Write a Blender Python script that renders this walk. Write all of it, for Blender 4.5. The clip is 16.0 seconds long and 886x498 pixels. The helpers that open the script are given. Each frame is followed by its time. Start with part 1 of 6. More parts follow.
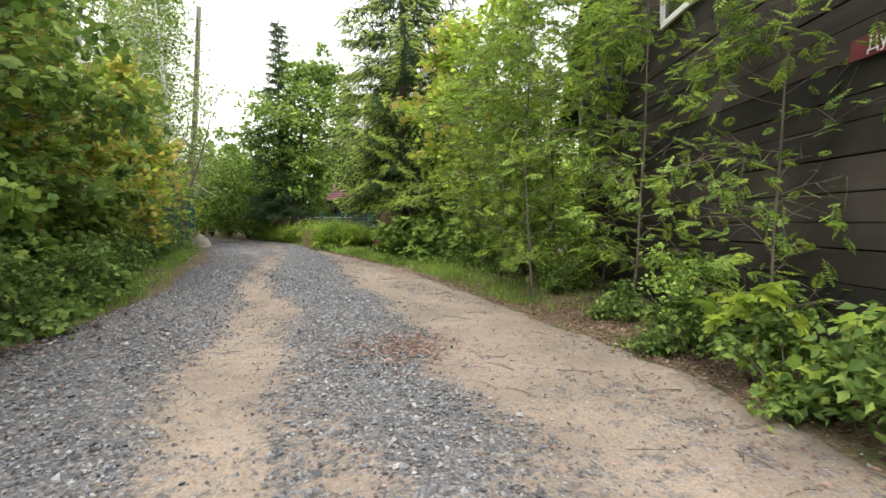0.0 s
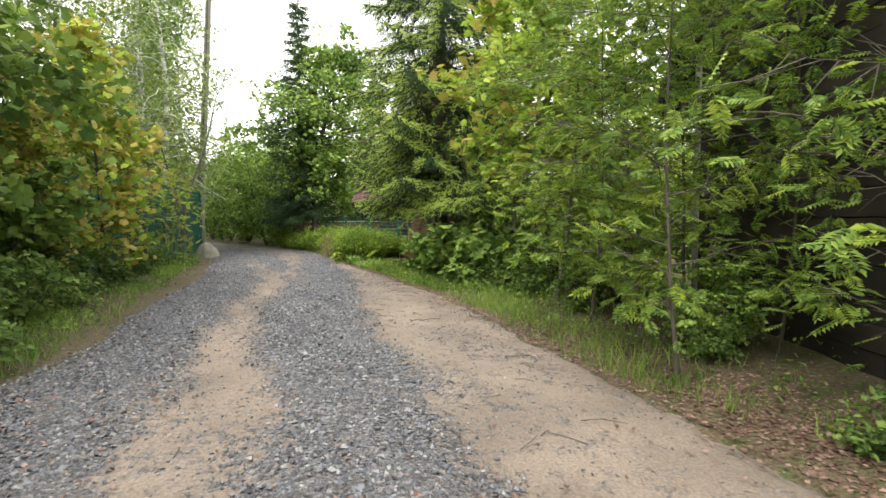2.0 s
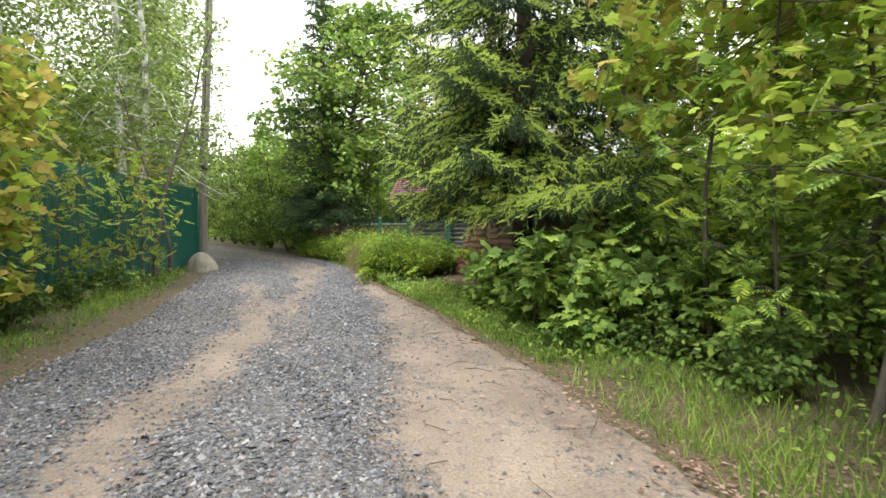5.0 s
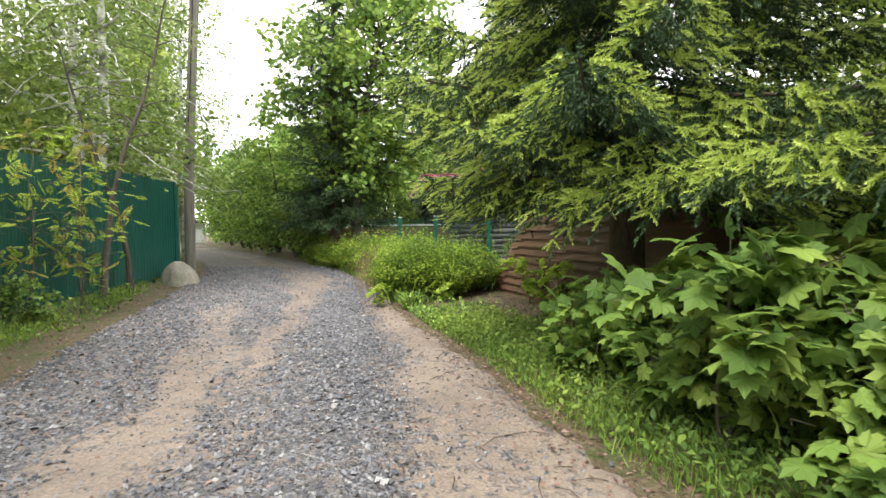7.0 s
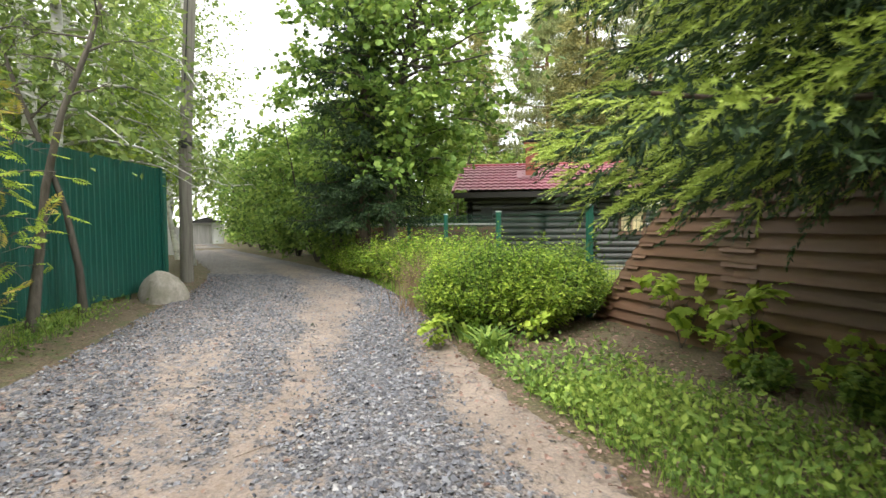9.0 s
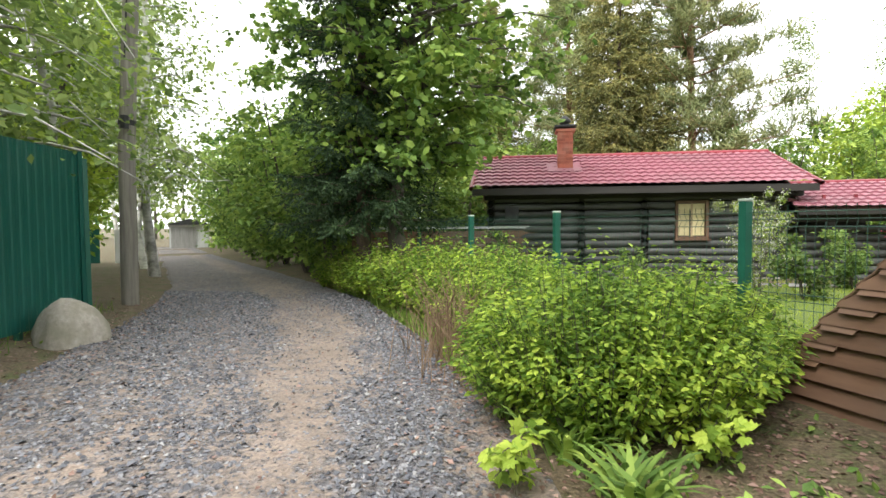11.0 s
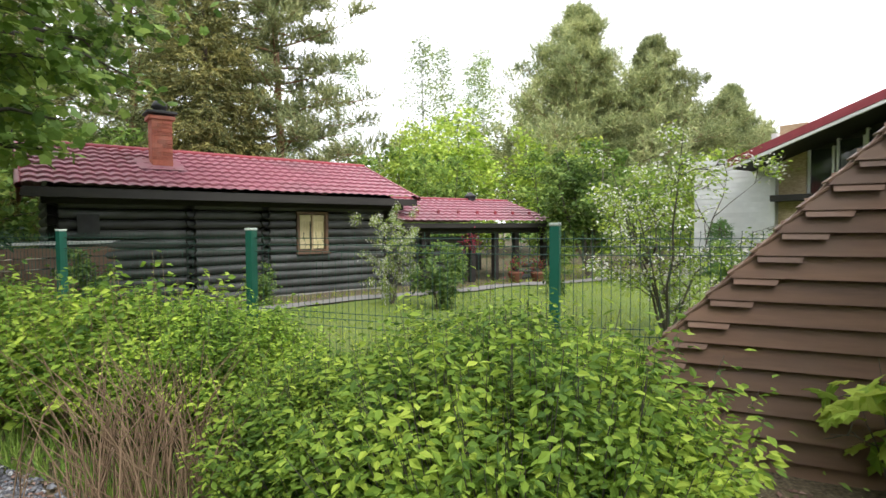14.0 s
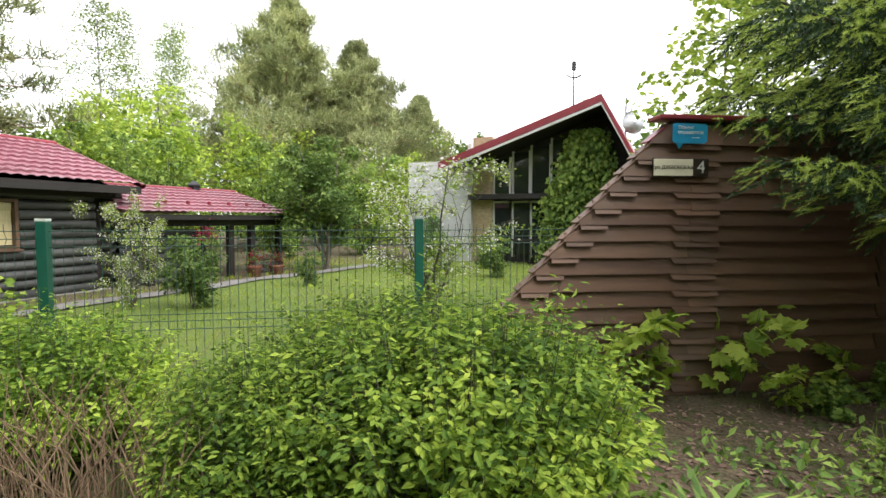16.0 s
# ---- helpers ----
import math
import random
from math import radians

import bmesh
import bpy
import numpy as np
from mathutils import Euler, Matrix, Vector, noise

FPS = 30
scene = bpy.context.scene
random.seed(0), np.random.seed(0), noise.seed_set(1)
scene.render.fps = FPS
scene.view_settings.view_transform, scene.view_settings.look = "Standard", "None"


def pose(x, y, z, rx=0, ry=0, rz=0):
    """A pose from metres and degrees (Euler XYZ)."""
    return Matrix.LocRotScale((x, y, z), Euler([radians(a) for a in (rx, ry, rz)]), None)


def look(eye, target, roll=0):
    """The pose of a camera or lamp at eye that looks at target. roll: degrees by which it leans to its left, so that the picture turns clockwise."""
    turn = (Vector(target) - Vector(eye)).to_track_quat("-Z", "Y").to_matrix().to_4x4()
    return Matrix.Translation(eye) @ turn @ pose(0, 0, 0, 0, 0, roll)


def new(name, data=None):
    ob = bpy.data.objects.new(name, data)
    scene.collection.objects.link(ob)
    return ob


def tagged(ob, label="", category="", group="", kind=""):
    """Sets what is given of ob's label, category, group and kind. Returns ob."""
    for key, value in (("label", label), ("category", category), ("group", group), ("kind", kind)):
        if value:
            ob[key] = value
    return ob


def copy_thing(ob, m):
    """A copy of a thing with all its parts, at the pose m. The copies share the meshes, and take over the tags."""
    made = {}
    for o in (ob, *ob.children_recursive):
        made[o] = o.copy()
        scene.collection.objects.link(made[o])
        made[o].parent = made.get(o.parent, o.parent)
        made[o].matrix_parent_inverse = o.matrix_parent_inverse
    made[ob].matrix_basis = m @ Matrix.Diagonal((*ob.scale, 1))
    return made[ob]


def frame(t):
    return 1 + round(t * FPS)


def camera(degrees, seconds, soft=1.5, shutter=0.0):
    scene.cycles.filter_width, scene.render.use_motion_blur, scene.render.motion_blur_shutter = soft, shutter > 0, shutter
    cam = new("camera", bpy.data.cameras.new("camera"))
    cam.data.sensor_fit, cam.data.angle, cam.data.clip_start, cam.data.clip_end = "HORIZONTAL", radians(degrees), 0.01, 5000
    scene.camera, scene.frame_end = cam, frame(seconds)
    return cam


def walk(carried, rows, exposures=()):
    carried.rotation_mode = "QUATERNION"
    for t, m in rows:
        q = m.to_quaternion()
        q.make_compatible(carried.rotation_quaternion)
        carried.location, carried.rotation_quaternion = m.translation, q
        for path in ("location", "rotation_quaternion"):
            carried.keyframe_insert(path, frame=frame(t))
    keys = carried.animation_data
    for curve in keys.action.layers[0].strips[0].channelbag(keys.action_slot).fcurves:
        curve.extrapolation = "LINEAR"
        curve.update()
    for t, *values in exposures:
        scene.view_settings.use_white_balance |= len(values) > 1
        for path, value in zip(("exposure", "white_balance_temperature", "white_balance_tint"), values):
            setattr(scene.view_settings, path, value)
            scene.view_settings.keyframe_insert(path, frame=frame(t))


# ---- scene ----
cam = camera(78.9, 16.0, soft=1.5, shutter=0.15)
METRES, EYE, TILT, LEAN, TURN = 20.0, 1.3, -3.0, 0.0, 0.0
ROWS = [
    (0.0, 0.0, 0.0, 0.0, -0.0, 0.0, 0.0),
    (0.5, -0.0022, 0.0372, 0.0042, 1.24, 0.05, -0.04),
    (1.0, -0.0071, 0.0764, 0.009, 2.61, 0.04, -0.14),
    (1.5, -0.0132, 0.1135, 0.0127, 2.77, 0.07, -0.07),
    (2.0, -0.0204, 0.1516, 0.0163, 3.16, 0.07, -0.1),
    (2.5, -0.0271, 0.188, 0.0199, 3.28, 0.11, -0.04),
    (3.0, -0.034, 0.2252, 0.0228, 4.13, 0.15, -0.12),
    (3.5, -0.04, 0.2609, 0.0256, 4.32, 0.19, -0.04),
    (4.0, -0.0476, 0.2986, 0.0272, 5.21, 0.13, -0.11),
    (6.5, -0.0907, 0.4848, 0.0364, 9.38, 0.28, -0.05),
    (7.0, -0.0988, 0.5198, 0.0371, 9.62, 0.3, -0.03),
    (7.5, -0.1081, 0.555, 0.0378, 9.8, 0.27, -0.02),
    (8.0, -0.1231, 0.5877, 0.0391, 10.53, 0.28, -0.02),
    (8.5, -0.1381, 0.6218, 0.0401, 11.19, 0.32, -0.14),
    (9.0, -0.1559, 0.6544, 0.0428, 12.08, 0.32, -0.19),
    (9.5, -0.1709, 0.6861, 0.0453, 13.06, 0.31, -0.24),
    (12.0, -0.2191, 0.8319, 0.0556, 7.05, 0.71, 0.2),
    (12.5, -0.2257, 0.8518, 0.0576, -4.01, 0.79, 0.61),
    (13.0, -0.2339, 0.8597, 0.0663, -14.39, 0.73, 1.17),
    (13.5, -0.2453, 0.862, 0.0655, -25.13, 0.74, 1.72),
    (14.0, -0.2606, 0.8703, 0.0641, -34.39, 0.27, 1.99),
    (14.5, -0.2747, 0.8703, 0.0647, -42.11, 0.1, 2.43),
    (15.0, -0.2871, 0.873, 0.0654, -51.02, -0.38, 2.78),
    (15.5, -0.3023, 0.8875, 0.0663, -61.66, -1.04, 2.7),
    (16.0, -0.3085, 0.9048, 0.066, -66.52, -1.87, 2.73),
]
EXPOSURES = [(0.0, 1.36, 6750, 8), (4.0, 1.54, 6650, 8), (6.5, 1.72, 6600, 9), (9.5, 1.7, 6550, 10), (12.0, 1.46, 6400, 10), (14.0, 1.24, 6300, 12), (16.0, 1.28, 6400, 13)]
walk(cam, [(t, pose(0, 0, EYE, TILT, LEAN, TURN) @ pose(METRES * x, METRES * y, METRES * z, 90 + pitch, roll, yaw)) for t, x, y, z, yaw, pitch, roll in ROWS], EXPOSURES)

# ---- overcast daylight ----
SUN_EL, SUN_AZ = 52.0, 196.0
world = bpy.data.worlds.new("overcast_sky")
scene.world = world
world.use_nodes = True
wn, wl = world.node_tree.nodes, world.node_tree.links
sky = wn.new("ShaderNodeTexSky")
sky.sky_type, sky.sun_disc = "NISHITA", False
sky.sun_elevation, sky.sun_rotation = radians(SUN_EL), radians(SUN_AZ)
cloud = wn.new("ShaderNodeTexNoise")
cloud.inputs["Scale"].default_value, cloud.inputs["Detail"].default_value = 2.2, 5
veil = wn.new("ShaderNodeValToRGB")
veil.color_ramp.elements[0].position, veil.color_ramp.elements[0].color = 0.3, (9.5, 9.5, 9.4, 1)
veil.color_ramp.elements[1].position, veil.color_ramp.elements[1].color = 0.7, (12.2, 12.2, 12.0, 1)
blend = wn.new("ShaderNodeMix")
blend.data_type = "RGBA"
blend.inputs["Factor"].default_value = 0.85
wl.new(cloud.outputs["Fac"], veil.inputs["Fac"])
wl.new(sky.outputs["Color"], blend.inputs["A"])
wl.new(veil.outputs["Color"], blend.inputs["B"])
wl.new(blend.outputs["Result"], wn["Background"].inputs["Color"])
wn["Background"].inputs["Strength"].default_value = 0.1
sun = new("sun", bpy.data.lights.new("sun", "SUN"))
sun.data.energy, sun.data.angle, sun.data.color = 1.3, radians(25), (1.0, 0.96, 0.9)
sun.matrix_world = look((0, 0, 30), (-14 * math.sin(radians(SUN_AZ)), -14 * math.cos(radians(SUN_AZ)), 30 - 18))

# ---- materials ----
def nodes(name):
    m = bpy.data.materials.new(name)
    m.use_nodes = True
    return m, m.node_tree.nodes, m.node_tree.links, m.node_tree.nodes["Principled BSDF"]


def noise_node(n, l, scale, detail=4, vec=None, rough=0.55):
    t = n.new("ShaderNodeTexNoise")
    t.inputs["Scale"].default_value, t.inputs["Detail"].default_value, t.inputs["Roughness"].default_value = scale, detail, rough
    if vec is not None:
        l.new(vec, t.inputs["Vector"])
    return t


def ramp_node(n, l, fac, stops):
    r = n.new("ShaderNodeValToRGB")
    e = r.color_ramp.elements
    while len(e) < len(stops):
        e.new(0.5)
    for k, (p, c) in zip(e, stops):
        k.position, k.color = p, (*c, 1)
    l.new(fac, r.inputs["Fac"])
    return r


def mix_node(n, l, a, b, fac, mode="MIX"):
    m = n.new("ShaderNodeMix")
    m.data_type, m.blend_type = "RGBA", mode
    for key, v in (("A", a), ("B", b), ("Factor", fac)):
        if isinstance(v, (int, float)):
            m.inputs[key].default_value = v
        elif isinstance(v, tuple):
            m.inputs[key].default_value = (*v, 1)
        else:
            l.new(v, m.inputs[key])
    return m.outputs["Result"]


def bump_node(n, l, height, strength, dist, p):
    b = n.new("ShaderNodeBump")
    b.inputs["Strength"].default_value, b.inputs["Distance"].default_value = strength, dist
    l.new(height, b.inputs["Height"])
    l.new(b.outputs["Normal"], p.inputs["Normal"])


def surface(name, c1, c2, scale=8.0, rough=0.7, bump=0.3, dist=0.005, metal=0.0, stretch=(1, 1, 1), c3=None, big=0.7, spread=0.25, coat=0.0):
    """Two-scale worn surface: fine grain between c1 and c2, large stains towards c3, each object a little different."""
    m, n, l, p = nodes(name)
    tc, mp = n.new("ShaderNodeTexCoord"), n.new("ShaderNodeMapping")
    mp.inputs["Scale"].default_value = stretch
    l.new(tc.outputs["Object"], mp.inputs["Vector"])
    info = n.new("ShaderNodeObjectInfo")
    add = n.new("ShaderNodeVectorMath")
    l.new(mp.outputs["Vector"], add.inputs[0])
    l.new(info.outputs["Random"], add.inputs[1])
    fine = noise_node(n, l, scale, 6, add.outputs["Vector"], 0.65)
    col = ramp_node(n, l, fine.outputs["Fac"], [(0.3, c1), (0.7, c2)]).outputs["Color"]
    large = noise_node(n, l, big, 3, tc.outputs["Object"])
    if c3:
        f = ramp_node(n, l, large.outputs["Fac"], [(0.45, (0, 0, 0)), (0.7, (1, 1, 1))]).outputs["Color"]
        col = mix_node(n, l, col, c3, f)
    hsv = n.new("ShaderNodeHueSaturation")
    rng = n.new("ShaderNodeMapRange")
    rng.inputs["To Min"].default_value, rng.inputs["To Max"].default_value = 1 - spread, 1 + spread
    l.new(info.outputs["Random"], rng.inputs["Value"])
    l.new(rng.outputs["Result"], hsv.inputs["Value"])
    l.new(col, hsv.inputs["Color"])
    l.new(hsv.outputs["Color"], p.inputs["Base Color"])
    rr = n.new("ShaderNodeMapRange")
    rr.inputs["To Min"].default_value, rr.inputs["To Max"].default_value = max(0.05, rough - 0.12), min(1, rough + 0.12)
    l.new(fine.outputs["Fac"], rr.inputs["Value"])
    l.new(rr.outputs["Result"], p.inputs["Roughness"])
    p.inputs["Metallic"].default_value, p.inputs["Coat Weight"].default_value = metal, coat
    if bump:
        bump_node(n, l, fine.outputs["Fac"], bump, dist, p)
    return m


LEAF_GAIN = 1.5


def foliage(name, dark, mid, light, rough=0.55, through_light=0.36, patch=0.6):
    """Leaves: each leaf has its own tone, with drifts of lighter growth; part of the light passes through."""
    dark, mid, light = (tuple(min(0.85, v * LEAF_GAIN * k) for v, k in zip(c, (1.04, 1.0, 1.3))) for c in (dark, mid, light))
    m, n, l, p = nodes(name)
    geo, tc, info = n.new("ShaderNodeNewGeometry"), n.new("ShaderNodeTexCoord"), n.new("ShaderNodeObjectInfo")
    drift = noise_node(n, l, patch, 3, tc.outputs["Object"])
    s = n.new("ShaderNodeMath")
    s.operation = "MULTIPLY_ADD"
    s.inputs[1].default_value = 0.55
    l.new(geo.outputs["Random Per Island"], s.inputs[0])
    l.new(drift.outputs["Fac"], s.inputs[2])
    s2 = n.new("ShaderNodeMath")
    s2.operation = "SUBTRACT"
    s2.inputs[1].default_value = 0.27
    l.new(s.outputs[0], s2.inputs[0])
    col = ramp_node(n, l, s2.outputs[0], [(0.2, dark), (0.5, mid), (0.85, light)]).outputs["Color"]
    hsv = n.new("ShaderNodeHueSaturation")
    rng = n.new("ShaderNodeMapRange")
    rng.inputs["To Min"].default_value, rng.inputs["To Max"].default_value = 0.82, 1.18
    l.new(info.outputs["Random"], rng.inputs["Value"])
    l.new(rng.outputs["Result"], hsv.inputs["Value"])
    l.new(col, hsv.inputs["Color"])
    l.new(hsv.outputs["Color"], p.inputs["Base Color"])
    p.inputs["Roughness"].default_value = rough
    p.inputs["Specular IOR Level"].default_value = 0.22
    tr = n.new("ShaderNodeBsdfTranslucent")
    l.new(hsv.outputs["Color"], tr.inputs["Color"])
    mx = n.new("ShaderNodeMixShader")
    mx.inputs[0].default_value = through_light
    l.new(p.outputs[0], mx.inputs[1])
    l.new(tr.outputs[0], mx.inputs[2])
    l.new(mx.outputs[0], n["Material Output"].inputs["Surface"])
    return m


def road_material():
    m, n, l, p = nodes("gravel_road")
    tc = n.new("ShaderNodeTexCoord")
    at = n.new("ShaderNodeAttribute")
    at.attribute_name = "sand"
    vo = n.new("ShaderNodeTexVoronoi")
    vo.inputs["Scale"].default_value = 42
    l.new(tc.outputs["Object"], vo.inputs["Vector"])
    sep = n.new("ShaderNodeSeparateColor")
    l.new(vo.outputs["Color"], sep.inputs["Color"])
    stone = ramp_node(n, l, sep.outputs["Red"], [(0.0, (0.05, 0.052, 0.062)), (0.45, (0.105, 0.11, 0.126)), (0.8, (0.17, 0.175, 0.195)), (1.0, (0.3, 0.3, 0.31))]).outputs["Color"]
    n1, n2, n3 = (noise_node(n, l, s, 5, tc.outputs["Object"]) for s in (1.3, 9.0, 60.0))
    sandc = ramp_node(n, l, n1.outputs["Fac"], [(0.3, (0.205, 0.165, 0.137)), (0.7, (0.335, 0.272, 0.226))]).outputs["Color"]
    grit = ramp_node(n, l, n3.outputs["Fac"], [(0.35, (0.72, 0.72, 0.72)), (0.65, (1.12, 1.1, 1.08))]).outputs["Color"]
    sandc = mix_node(n, l, sandc, grit, 1.0, "MULTIPLY")
    litter = ramp_node(n, l, n2.outputs["Fac"], [(0.6, (0, 0, 0)), (0.72, (1, 1, 1))]).outputs["Color"]
    sandc = mix_node(n, l, sandc, (0.15, 0.1, 0.07), mix_node(n, l, (0, 0, 0), litter, 0.45))
    stone = mix_node(n, l, stone, sandc, 0.18)
    a = n.new("ShaderNodeMath")
    a.operation = "MULTIPLY_ADD"
    a.inputs[1].default_value, a.inputs[2].default_value = 2.3, -1.2
    l.new(n2.outputs["Fac"], a.inputs[0])
    b = n.new("ShaderNodeMath")
    b.operation = "MULTIPLY_ADD"
    b.inputs[1].default_value = 0.5
    l.new(sep.outputs["Green"], b.inputs[0])
    l.new(a.outputs[0], b.inputs[2])
    c = n.new("ShaderNodeMath")
    l.new(b.outputs[0], c.inputs[0])
    l.new(at.outputs["Fac"], c.inputs[1])
    f = ramp_node(n, l, c.outputs[0], [(0.35, (0, 0, 0)), (1.05, (1, 1, 1))]).outputs["Color"]
    l.new(mix_node(n, l, stone, sandc, f), p.inputs["Base Color"])
    p.inputs["Roughness"].default_value = 0.85
    h = n.new("ShaderNodeMath")
    h.operation = "MULTIPLY"
    inv = n.new("ShaderNodeMath")
    inv.operation = "SUBTRACT"
    inv.inputs[0].default_value = 1.1
    l.new(f, inv.inputs[1])
    l.new(vo.outputs["Distance"], h.inputs[0])
    l.new(inv.outputs[0], h.inputs[1])
    h2 = n.new("ShaderNodeMath")
    h2.operation = "MULTIPLY_ADD"
    h2.inputs[1].default_value = 0.25
    l.new(n3.outputs["Fac"], h2.inputs[0])
    l.new(h.outputs[0], h2.inputs[2])
    bump_node(n, l, h2.outputs[0], 1.0, 0.03, p)
    return m


def ground_material():
    m, n, l, p = nodes("verge_soil")
    tc = n.new("ShaderNodeTexCoord")
    n1, n2, n3 = (noise_node(n, l, s, 6, tc.outputs["Object"]) for s in (0.5, 5.0, 40.0))
    soil = ramp_node(n, l, n3.outputs["Fac"], [(0.3, (0.055, 0.04, 0.025)), (0.5, (0.13, 0.092, 0.06)), (0.7, (0.21, 0.155, 0.1))]).outputs["Color"]
    moss = ramp_node(n, l, n3.outputs["Fac"], [(0.3, (0.03, 0.05, 0.012)), (0.7, (0.09, 0.125, 0.03))]).outputs["Color"]
    f = ramp_node(n, l, n2.outputs["Fac"], [(0.5, (0, 0, 0)), (0.66, (1, 1, 1))]).outputs["Color"]
    f2 = mix_node(n, l, f, n1.outputs["Fac"], 0.3)
    l.new(mix_node(n, l, soil, moss, f2), p.inputs["Base Color"])
    p.inputs["Roughness"].default_value = 0.95
    bump_node(n, l, n3.outputs["Fac"], 0.8, 0.03, p)
    return m


